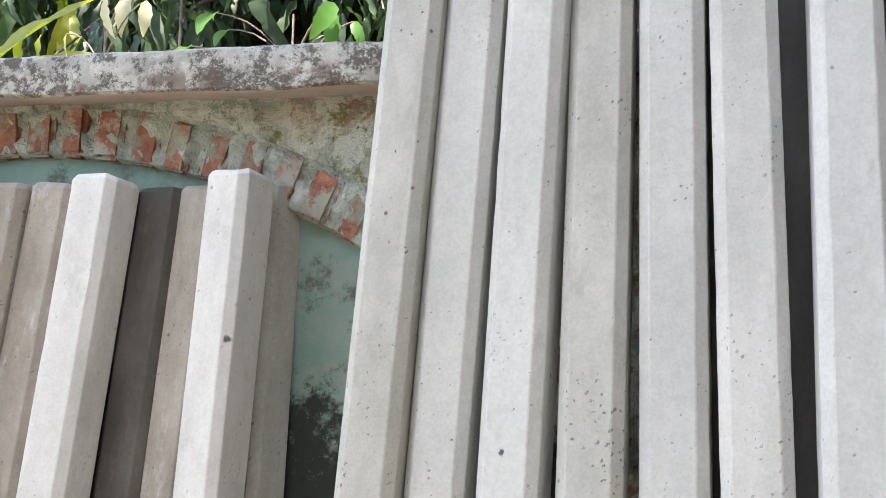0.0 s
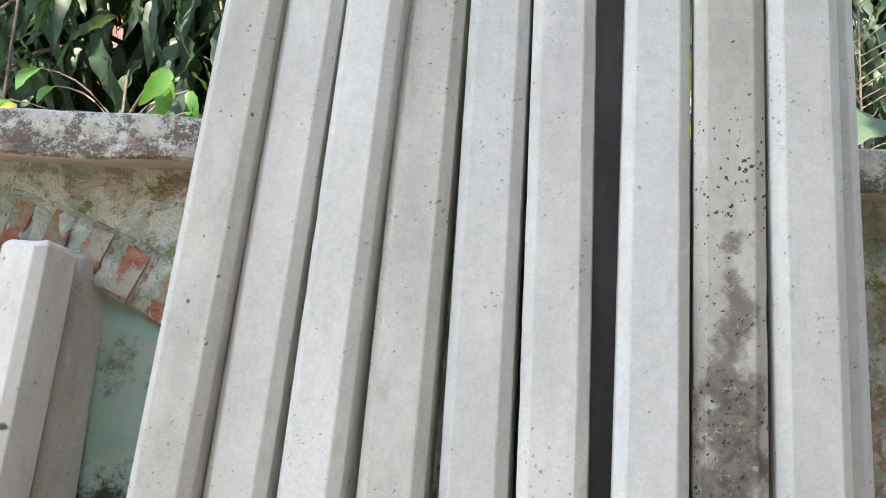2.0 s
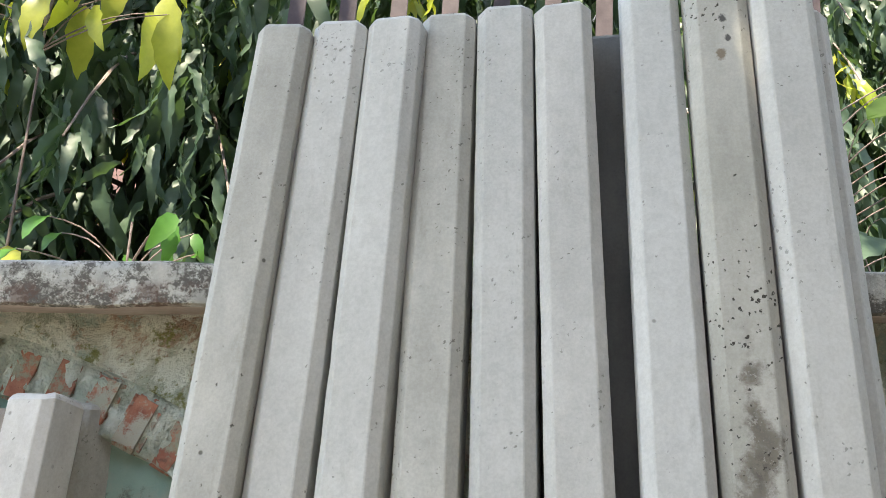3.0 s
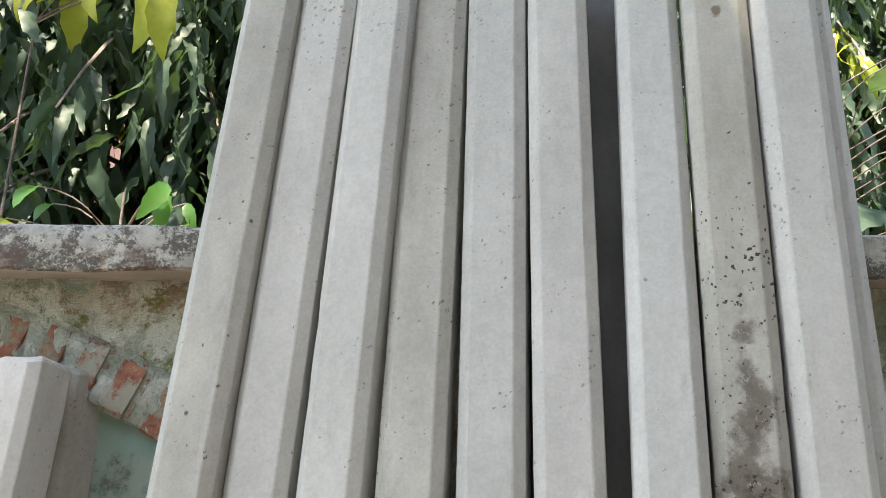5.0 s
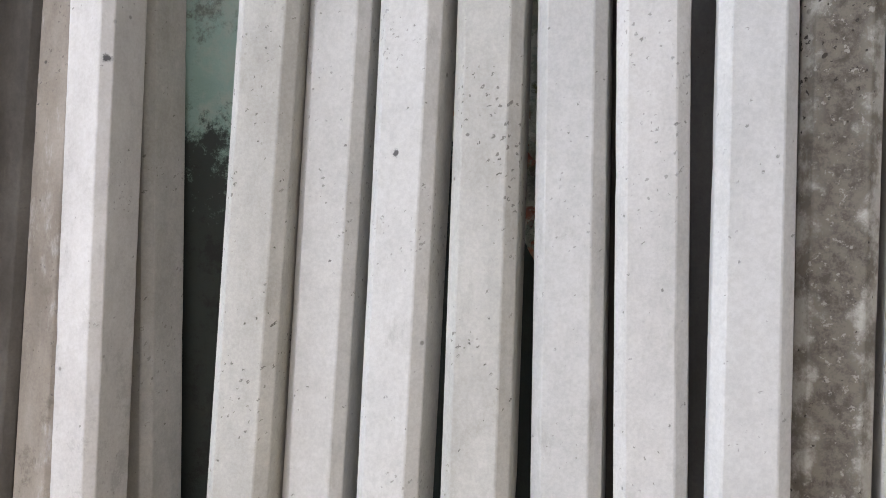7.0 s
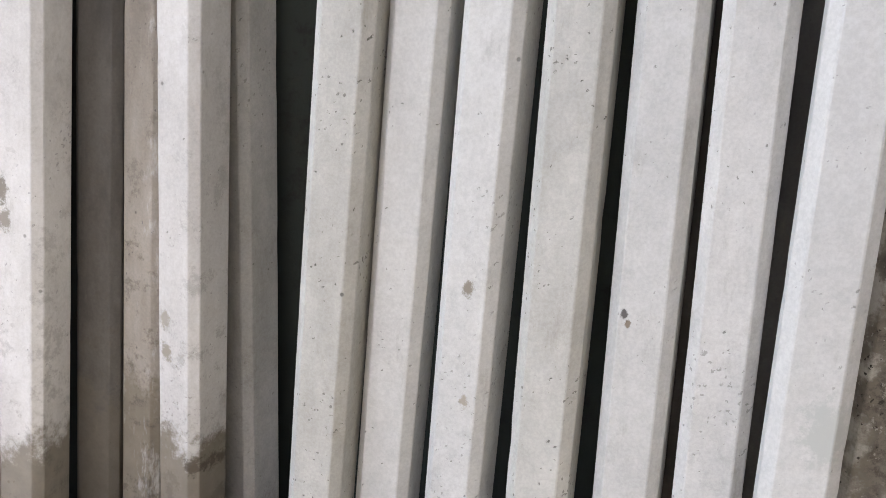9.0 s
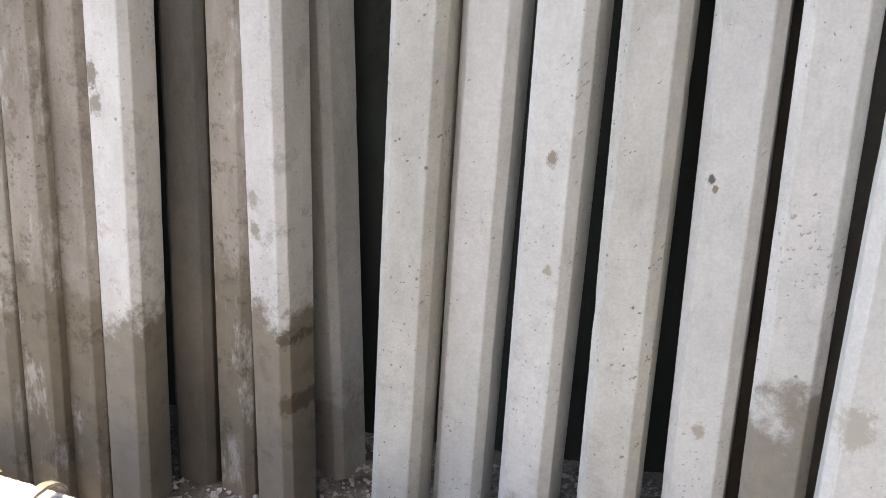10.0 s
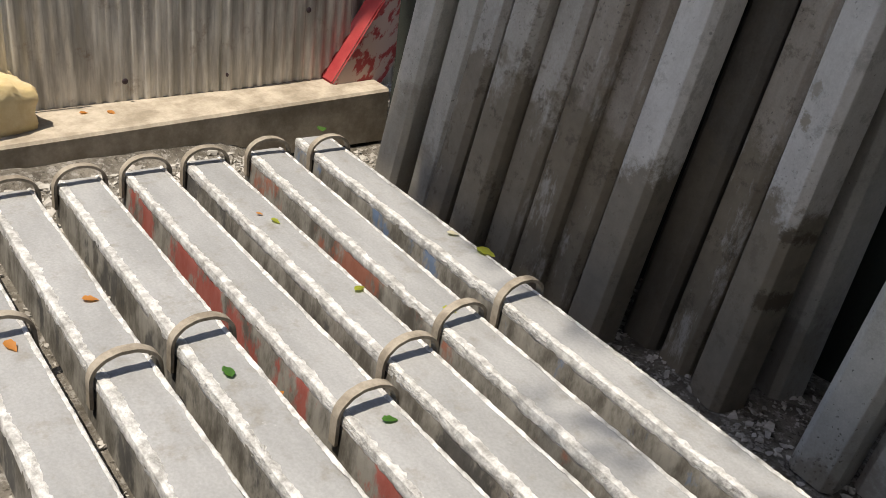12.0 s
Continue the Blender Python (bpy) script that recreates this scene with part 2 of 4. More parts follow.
def brick_mat():
    """Worn brick, partly coated with lime and green-grey mortar."""
    k = Nodes("weathered_brick")
    v = k.coords()
    c = k.mix(k.step(k.noise(v, 30.0, 7.0, 0.7), 0.3, 0.7), (0.25, 0.085, 0.055), (0.43, 0.19, 0.12))
    c = k.mix(k.step(k.noise(k.vmath("ADD", v, (1.0, 2.0, 3.0)), 17.0, 9.0, 0.78), 0.46, 0.56, (0.0, 0.88)), c, k.mix(k.rand(), (0.27, 0.3, 0.22), (0.47, 0.46, 0.38)))
    c = k.mix(k.step(k.noise(k.vmath("ADD", v, (5.0, 2.0, 7.0)), 55.0, 6.0, 0.7), 0.6, 0.68, (0.0, 0.7)), c, (0.1, 0.06, 0.045))
    k.bump(k.noise(v, 60.0, 8.0, 0.75), 1.0, 0.006)
    return k.done(c, 0.93)


BRICK = brick_mat()
GRAVEL = simple("gravel_stone", (0.3, 0.28, 0.25), (0.55, 0.53, 0.49), 14.0, 0.95, 0.5, 0.004)
KERB = simple("kerb_concrete", (0.27, 0.23, 0.175), (0.5, 0.44, 0.355), 10.0, 0.92, 0.6, 0.004)
RED = simple("chipped_red_paint", (0.3, 0.026, 0.032), (0.38, 0.055, 0.055), 9.0, 0.6, 0.3, 0.001, 0.0, 0.4)
SACK = simple("yellow_plastic_sack", (0.62, 0.47, 0.22), (0.78, 0.66, 0.42), 7.0, 0.55, 0.4, 0.004)
BARK = simple("bark", (0.13, 0.1, 0.09), (0.24, 0.19, 0.175), 18.0, 0.9, 0.8, 0.006)
IRON = simple("brown_painted_iron", (0.045, 0.03, 0.037), (0.075, 0.055, 0.063), 20.0, 0.55, 0.3, 0.001)
BLOCKER = simple("grey_blocker_plaster", (0.14, 0.14, 0.13), (0.22, 0.22, 0.205), 3.0, 0.9, 0.3, 0.004)
HOUSE = simple("lilac_plaster", (0.55, 0.5, 0.52), (0.66, 0.6, 0.62), 3.0, 0.9, 0.2, 0.003)
MAUVE = simple("mauve_brick_wall", (0.17, 0.1, 0.095), (0.25, 0.16, 0.15), 8.0, 0.9, 0.4, 0.004)


def spandrel_mat():
    """Old lime plaster: green and ochre growth, bare brick patches, white lime runs."""
    k = Nodes("mossy_lime_plaster")
    v = k.coords(spread=False)
    flow = k.vmath("ADD", v, k.math("MULTIPLY", k.noise(v, 4.0, 4.0), 0.25))
    c = k.mix(k.step(k.noise(flow, 6.0, 8.0, 0.7), 0.4, 0.6), (0.4, 0.43, 0.33), (0.6, 0.57, 0.46))
    c = k.mix(k.step(k.noise(k.vmath("ADD", flow, (4.0, 0.0, 9.0)), 8.0, 9.0, 0.75), 0.5, 0.57, (0.0, 0.85)), c, (0.37, 0.23, 0.16))
    c = k.mix(k.step(k.noise(k.vmath("ADD", flow, (7.0, 3.0, 1.0)), 9.0, 9.0, 0.75), 0.49, 0.55, (0.0, 0.92)), c, (0.72, 0.72, 0.62))
    c = k.mix(k.step(k.noise(k.vmath("ADD", v, (9.0, 3.0, 5.0)), 7.0, 9.0, 0.75), 0.53, 0.6, (0.0, 0.8)), c, (0.32, 0.4, 0.33))
    c = k.mix(k.step(k.noise(k.vmath("ADD", v, (2.0, 9.0, 4.0)), 14.0, 9.0, 0.78), 0.54, 0.62, (0.0, 0.9)), c, (0.19, 0.19, 0.045))
    c = k.mix(k.step(k.noise(v, 45.0, 6.0, 0.75), 0.62, 0.7, (0.0, 0.7)), c, (0.06, 0.055, 0.035))
    k.bump(k.math("ADD", k.noise(flow, 14.0, 9.0, 0.75), k.math("MULTIPLY", k.noise(v, 60.0, 6.0, 0.7), 0.4)), 1.0, 0.03)
    return k.done(c, 0.95)


def coping_mat():
    """Whitewashed coping gone black with lichen, red-brown coat showing through."""
    k = Nodes("weathered_coping")
    v = k.coords(spread=False)
    c = k.mix(k.step(k.noise(v, 12.0, 8.0, 0.7), 0.35, 0.65), (0.3, 0.29, 0.262), (0.5, 0.484, 0.44))
    c = k.mix(k.step(k.noise(v, 16.0, 10.0, 0.8), 0.49, 0.56, (0.0, 0.88)), c, (0.07, 0.063, 0.053))
    c = k.mix(k.step(k.noise(k.vmath("ADD", v, (3.0, 5.0, 2.0)), 30.0, 10.0, 0.85), 0.53, 0.58, (0.0, 0.75)), c, (0.55, 0.535, 0.48))
    x, y, z = k.z()
    lowband = k.step(z, 1.995, 2.025, (1.0, 0.0))
    c = k.mix(k.math("MULTIPLY", lowband, k.step(k.noise(k.vmath("ADD", v, (8.0, 1.0, 6.0)), 14.0, 8.0, 0.75), 0.5, 0.56, (0.0, 0.65))), c, (0.12, 0.07, 0.054))
    k.bump(k.noise(v, 40.0, 8.0, 0.75), 0.8, 0.006)
    return k.done(c, 0.92)


def infill_mat():
    """Green wash on plaster, bare grey patches; mouldy black lower down that also carries the shade behind the posts.
    """
    k = Nodes("green_washed_plaster")
    v = k.coords(spread=False)
    c = k.mix(k.step(k.noise(v, 4.0, 6.0), 0.3, 0.7), (0.19, 0.285, 0.24), (0.27, 0.37, 0.315))
    c = k.mix(k.step(k.noise(v, 7.0, 10.0, 0.75), 0.48, 0.62, (0.0, 0.75)), c, (0.3, 0.33, 0.28))
    c = k.mix(k.step(k.noise(k.vmath("ADD", v, (4.0, 4.0, 4.0)), 6.0, 10.0, 0.8), 0.52, 0.62, (0.0, 0.85)), c, (0.11, 0.115, 0.1))
    x, y, z = k.z()
    # Black low down holds mouldy stain and painted shade behind the posts.
    mould_shade = k.math("SUBTRACT", k.math("ADD", k.math("MULTIPLY", k.noise(k.vmath("ADD", v, (1.0, 6.0, 2.0)), 9.0, 10.0, 0.8), 0.9), 1.0), z)
    c = k.mix(k.step(mould_shade, 0.0, 0.1, (0.0, 0.93)), c, (0.022, 0.021, 0.018))
    k.bump(k.noise(v, 35.0, 8.0, 0.7), 0.6, 0.005)
    return k.done(c, 0.93)


def ground_mat():
    k = Nodes("gravelly_earth")
    v = k.coords(spread=False)
    c = k.mix(k.step(k.noise(v, 7.0, 9.0, 0.75), 0.35, 0.65), (0.09, 0.078, 0.062), (0.27, 0.248, 0.21))
    c = k.mix(k.step(k.noise(v, 42.0, 8.0, 0.75), 0.5, 0.62, (0.0, 0.85)), c, (0.42, 0.4, 0.365))
    c = k.mix(k.step(k.noise(k.vmath("ADD", v, (3.0, 7.0, 0.0)), 60.0, 7.0, 0.75), 0.55, 0.65, (0.0, 0.9)), c, (0.05, 0.042, 0.033))
    k.bump(k.math("ADD", k.noise(v, 40.0, 8.0, 0.75), k.math("MULTIPLY", k.noise(v, 150.0, 4.0), 0.4)), 1.0, 0.014)
    return k.done(c, 0.95)


def sheet_mat():
    """Dull galvanised sheet with rust; its pale vertical streaks paint in sun grazing the ridges."""
    k = Nodes("weathered_sheet_with_light_streaks")
    v = k.coords()
    run = k.vmath("MULTIPLY", v, (1.0, 1.0, 0.12))
    # Pale runs are glints of grazing sun put into the colour.
    c = k.mix(k.step(k.noise(run, 22.0, 6.0, 0.65), 0.35, 0.68), (0.4, 0.385, 0.35), (0.86, 0.83, 0.77))
    c = k.mix(k.step(k.noise(v, 9.0, 8.0, 0.7), 0.58, 0.72, (0.0, 0.6)), c, (0.22, 0.14, 0.09))
    k.bump(k.noise(v, 30.0, 5.0), 0.2, 0.002)
    return k.done(c, 0.6, 0.2, 0.3)


def leaf_mat(name, a, b, through=0.35, rough=0.35):
    """Leaf with a glossy skin that lets some light through."""
    k = Nodes(name)
    c = k.mix(k.island(), a, b)
    c = k.mix(k.step(k.noise(k.coords(spread=False), 25.0), 0.3, 0.7, (0.0, 0.35)), c, tuple(0.6 * q for q in a))
    k.done(c, rough, 0.0, 0.35)
    tr = k.t.nodes.new("ShaderNodeBsdfTranslucent")
    k.put(k.mix(1.0, c, (1.6, 1.7, 0.7), "MULTIPLY"), tr.inputs[0])
    ms = k.t.nodes.new("ShaderNodeMixShader")
    ms.inputs[0].default_value = through
    k.t.links.new(k.b.outputs[0], ms.inputs[1])
    k.t.links.new(tr.outputs[0], ms.inputs[2])
    k.t.links.new(ms.outputs[0], k.t.nodes["Material Output"].inputs[0])
    return k.m


LEAF = leaf_mat("dark_green_leaf", (0.042, 0.075, 0.05), (0.072, 0.12, 0.074), 0.3, 0.5)
LEAF_YOUNG = leaf_mat("young_yellow_green_leaf", (0.25, 0.32, 0.04), (0.42, 0.4, 0.08), 0.5)
LEAF_BROAD = leaf_mat("mid_green_leaf", (0.05, 0.14, 0.03), (0.08, 0.2, 0.04), 0.4)
LEAF_PALE = leaf_mat("pale_leaf", (0.45, 0.42, 0.32), (0.6, 0.56, 0.45), 0.3, 0.7)
LEAF_ORANGE = leaf_mat("fallen_orange_leaf", (0.42, 0.16, 0.03), (0.5, 0.22, 0.06), 0.3, 0.6)
SPANDREL, COPING, INFILL, EARTH, SHEET = spandrel_mat(), coping_mat(), infill_mat(), ground_mat(), sheet_mat()
MORTAR = simple("green_grey_mortar", (0.34, 0.38, 0.3), (0.64, 0.64, 0.54), 17.0, 0.95, 1.0, 0.02)
SOFFIT = simple("pink_grey_plaster", (0.3, 0.25, 0.22), (0.4, 0.34, 0.3), 9.0, 0.92, 0.4, 0.004)


# ---- mesh helpers ----
def mesh(name, verts, faces, mat, smooth=None):
    me = bpy.data.meshes.new(name)
    me.from_pydata(verts, [], faces)
    me.materials.append(mat)
    if smooth is not None:
        me.polygons.foreach_set("use_smooth", [True] * len(me.polygons))
        me.set_sharp_from_angle(angle=radians(smooth))
    me.update()
    return me


def thing(name, me, m=None, parent=None, label="", category="", group="", kind=""):
    ob = new(name, me)
    if parent:
        ob.parent = parent
    if m is not None:
        ob.matrix_local = m
    return tagged(ob, label, category, group, kind)


def rand_noise(x, y, z, s=0.0):
    return noise.noise(Vector((x + s, y - 2 * s, z + 3 * s)))


def box_data(x0, x1, y0, y1, z0, z1, bevel=0.004):
    bm = bmesh.new()
    bmesh.ops.create_cube(bm, size=1)
    for v in bm.verts:
        v.co = Vector(((x0 + x1) / 2 + v.co.x * (x1 - x0), (y0 + y1) / 2 + v.co.y * (y1 - y0), (z0 + z1) / 2 + v.co.z * (z1 - z0)))
    if bevel:
        bmesh.ops.bevel(bm, geom=bm.edges[:], offset=bevel, segments=2, affect="EDGES")
    verts = [tuple(v.co) for v in bm.verts]
    bm.verts.index_update()
    faces = [[v.index for v in f.verts] for f in bm.faces]
    bm.free()
    return verts, faces


def ring(w, leg, soft):
    """Square section with chamfered corners, every arris eased by soft."""
    h = w / 2
    raw = [(-h + leg, -h), (h - leg, -h), (h, -h + leg), (h, h - leg), (h - leg, h), (-h + leg, h), (-h, h - leg), (-h, -h + leg)]
    out = []
    for i, p in enumerate(raw):
        a, b, p = Vector(raw[i - 1]), Vector(raw[(i + 1) % 8]), Vector(p)
        out += [p + (a - p).normalized() * soft, p + (b - p).normalized() * soft]
    return out


def post_mesh(name, length, mat, seed, w=0.091, leg=0.017, broken=0.0):
    """A chamfered concrete post standing on its base centre: slightly uneven faces, chipped arrises, a worn head."""
    pts = ring(w, leg, 0.0016)
    n = len(pts)
    zs = [length * i / 66 for i in range(66)] + [length - 0.012, length - 0.004, length]
    verts, faces = [], []
    for k, z in enumerate(zs):
        for i, p in enumerate(pts):
            q = p.copy()
            q *= 1 + 0.012 * rand_noise(p.x * 9, p.y * 9, z * 2.2, seed)
            chip = rand_noise(p.x * 60, p.y * 60, z * 17, seed + 5)
            if chip > 0.38:
                q *= 1 - 0.10 * (chip - 0.38)
            top = {len(zs) - 2: 0.006, len(zs) - 1: 0.013}.get(k, 0.0)
            q *= 1 - top / (w / 2) * (0.7 + 0.6 * abs(rand_noise(p.x * 50, p.y * 50, 1, seed)))
            dz = 0.0
            if k >= len(zs) - 3:
                dz = 0.006 * rand_noise(p.x * 30, p.y * 30, 3, seed) - broken * max(0, p.x / w + 0.1) * max(0, 0.5 - p.y / w)
            verts.append((q.x, q.y, z + dz))
    for k in range(len(zs) - 1):
        for i in range(n):
            j = (i + 1) % n
            faces.append((k * n + i, k * n + j, k * n + n + j, k * n + n + i))
    faces += [tuple(range(n - 1, -1, -1)), tuple(range(len(verts) - n, len(verts)))]
    return mesh(name, verts, faces, mat, 15)


def stand(foot, head, length, turn, mat, seed, label, group, broken=0.0, w=0.091, leg=0.017):
    """A post whose front left arris runs from foot to head; turn: degrees by which its front faces to its left."""
    foot, head = Vector(foot), Vector(head)
    up = (head - foot).normalized()
    x = Vector((math.cos(radians(turn)), -math.sin(radians(turn)), 0))
    x = (x - up * x.dot(up)).normalized()
    y = up.cross(x)
    c = foot + x * (w / 2 - leg) + y * (w / 2)
    m = Matrix((x, y, up)).transposed().to_4x4()
    m.translation = c
    return thing("concrete_post", post_mesh("concrete_post", length, mat, seed, w, leg, broken), m, None, label, "post", group)


# ---- ground ----
def ground_height(x, y):
    bed = 0.0 if y < 1.05 else max(-0.06, -(y - 1.05) * 0.35)
    if x < -2.2:
        bed = 0.02
    return bed + 0.008 * noise.noise(Vector((x * 9, y * 9, 0))) + 0.004 * noise.noise(Vector((x * 30, y * 30, 4)))


def ground():
    xs = [-3000, -60, -8] + [-3.2 + 0.04 * i for i in range(140)] + [8, 60, 3000]
    ys = [-3000, -60, -8] + [-1.6 + 0.04 * i for i in range(96)] + [8, 60, 3000]
    verts = [(x, y, ground_height(x, y) if -4 < x < 3 and -2 < y < 3 else 0.0) for y in ys for x in xs]
    n = len(xs)
    faces = [(j * n + i, j * n + i + 1, (j + 1) * n + i + 1, (j + 1) * n + i) for j in range(len(ys) - 1) for i in range(n - 1)]
    thing("ground", mesh("ground", verts, faces, EARTH, 60), label="grey gravelly earth of a casting yard", category="ground", kind="structure")


ground()

# ---- garden wall with a brick arch ----
AX, AZ, R_IN, R_OUT = -1.18, 0.511, 1.366, 1.478
WALL_Y, WALL_TOP = 1.645, 1.985


def wall():
    """Spandrels over the arch and the piers beside it, as one lumpy plastered wall, open at the arch."""
    xs = [-2.2 + 0.02 * i for i in range(311)]
    rows = 12
    verts, faces = [], []
    for x in xs:
        d = abs(x - AX)
        low = AZ + math.sqrt(R_OUT ** 2 - d ** 2) if d < R_OUT else -0.1
        low = min(low, WALL_TOP - 0.012)
        for r in range(rows + 1):
            z = low + (WALL_TOP - low) * r / rows
            dy = 0.012 * rand_noise(x * 6, 0, z * 6) + 0.009 * rand_noise(x * 19, 1, z * 19) + 0.004 * rand_noise(x * 45, 1, z * 45)
            verts.append((x, WALL_Y + dy, z))
        verts += [(x, WALL_Y + 0.25, WALL_TOP), (x, WALL_Y + 0.25, low)]
    n = rows + 3
    for i in range(len(xs) - 1):
        for r in range(n):
            a, b = i * n + r, i * n + (r + 1) % n
            faces.append((a, a + n, b + n, b))
    me = mesh("wall_back", verts, faces, SPANDREL, 50)
    ob = thing("wall_back", me, label="old mossy plastered brick garden wall with an arch", category="wall", kind="structure")
    # plaster filling of the arch, set back behind the ring
    xs = [-2.19 + (AX + R_IN + 2.21) * i / 100 for i in range(101)]
    verts, faces = [], []
    for x in xs:
        top = AZ + math.sqrt(max(0.0, (R_IN + 0.03) ** 2 - (x - AX) ** 2))
        for r in range(31):
            z = -0.1 + (top + 0.1) * r / 30
            verts.append((x, WALL_Y + 0.03 + 0.004 * rand_noise(x * 7, 5, z * 7), z))
    for i in range(100):
        for r in range(30):
            a = i * 31 + r
            faces.append((a, a + 31, a + 32, a + 1))
    thing("infill_panel", mesh("infill_panel", verts, faces, INFILL, 60), None, ob, "mouldy green-washed plaster filling the arch, shade in its black")
    # mortar bed of the ring
    verts, faces = [], []
    rows = 13
    for i in range(361):
        a = math.radians(136) * i / 360
        for r in range(rows):
            q = R_IN - 0.002 + (R_OUT + 0.016 - R_IN) * r / (rows - 1) + 0.003 * rand_noise(a * 40, r, 0)
            lump = 0.006 - 0.020 * rand_noise(a * 38, r * 0.3, 2) - 0.010 * rand_noise(a * 110, r * 0.8, 5)
            yy = 0.05 if r == 0 else max(-0.018, lump)
            verts.append((AX + q * math.cos(a), WALL_Y + yy, AZ + q * math.sin(a)))
    for i in range(360):
        for r in range(rows - 1):
            a = i * rows + r
            faces.append((a, a + rows, a + rows + 1, a + 1))
    thing("mortar_ring", mesh("mortar_ring", verts, faces, MORTAR, 60), None, ob, "rough green-grey mortar between the arch bricks")
    return ob


WALL = wall()


def coping():
    xs = [-2.22 + 0.015 * i for i in range(416)]
    prof = [(1.66, 1.986), (1.6, 1.979), (1.543, 1.972), (1.534, 1.976), (1.533, 1.985), (1.533, 2.01), (1.533, 2.035), (1.536, 2.047), (1.546, 2.053), (1.7, 2.06), (1.98, 2.06), (1.98, 1.986)]
    verts, faces = [], []
    n = len(prof)
    for x in xs:
        for i, (y, z) in enumerate(prof):
            k = 0.0 if i in (10, 11) else 1.0
            verts.append((x, y + k * (0.004 * rand_noise(x * 14, i * 0.4, 0) + 0.002 * rand_noise(x * 60, i, 0)), z + k * (0.005 * rand_noise(x * 9, i * 0.15, 7) + 0.002 * rand_noise(x * 50, i, 3))))
    for i in range(len(xs) - 1):
        for r in range(n):
            a, b = i * n + r, i * n + (r + 1) % n
            faces.append((a, a + n, b + n, b))
    me = mesh("coping", verts, faces, COPING, 40)
    me.materials.append(SOFFIT)
    for i, p in enumerate(me.polygons):
        if i % n in (0, 1):
            p.material_index = 1
    thing("coping", me, label="lichen-blackened whitewashed concrete coping on the garden wall", category="coping", kind="structure")


coping()

# unseen tall walls added on the yard's far side to block light on the posts
for x0, x1, y0, y1, h in ((1.32, 1.57, -4.5, 1.25, 5.2), (-3.5, 1.57, -4.75, -4.5, 5.2), (-9.0, -3.5, -9.3, -9.0, 1.8)):
    thing("yard_wall", mesh("yard_wall", *box_data(x0, x1, y0, y1, -0.1, h, 0.01), BLOCKER), label="unseen grey plastered wall added to block light on the posts", category="wall", kind="structure")

# ---- standing posts: the tall row ----
TALL = "tall posts leaning on the wall"


def tall_front(x, z):
    return 1.225 + 0.055 * z - 0.12 * x


# foot x, head x, length, material, turn, how far the front stands back at foot and head
TALL_ROWS = [
    (-0.521, -0.341, 2.515, GREY_PITTED, 6.5, 0.016, 0.021),
    (-0.410, -0.245, 2.522, GREY, 7.9, 0.076, 0.038),
    (-0.277, -0.151, 2.522, GREY_C, 14.1, 0.045, 0.039),
    (-0.126, -0.057, 2.553, GREY_PITTED, 8.3, -0.018, 0.076),
    (0.014, 0.041, 2.552, GREY_E, 9.7, 0.007, 0.068),
    (0.133, 0.139, 2.54, GREY_FOOT, 9.2, 0.002, 0.055),
    (0.214, 0.286, 2.66, GREY_G, 7.3, -0.127, 0.063),
    (0.342, 0.377, 2.68, STAINED, 9.7, 0.029, 0.011),
    (0.463, 0.475, 2.68, GREY, 4.1, 0.053, -0.004),
    (0.075, 0.135, 2.52, DARK_SHADED, 7, 0.13, 0.17), (0.215, 0.232, 2.54, GREY_SHADED, 7, 0.125, 0.165), (0.53, 0.545, 2.535, GREY, 6, 0.13, 0.12),
]
TALL_LABELS = {
    "GREY": "tall pale grey chamfered concrete post leaning on wall", "P": "tall grey concrete post pitted with air holes",
    "S": "tall concrete post with a long dark brown stain", "D": "concrete post behind the front row, shade painted into its tone",
}
for i, (x0, x1, length, mat, turn, b0, b1) in enumerate(TALL_ROWS):
    key = {"pitted_grey_concrete": "P", "stained_concrete": "S", "dark_concrete_with_gap_shade": "D", "grey_concrete_with_gap_shade": "D"}.get(mat.name, "GREY")
    stand((x0, tall_front(x0, -0.05) + b0, -0.05), (x1, tall_front(x1, 2.44) + b1, 2.44), length, turn, mat, 11.3 * i + 2, TALL_LABELS[key], TALL, 0.0, 0.0966, 0.0163)

# ---- standing posts: the shorter row ----
SHORT = "short posts leaning on the wall"
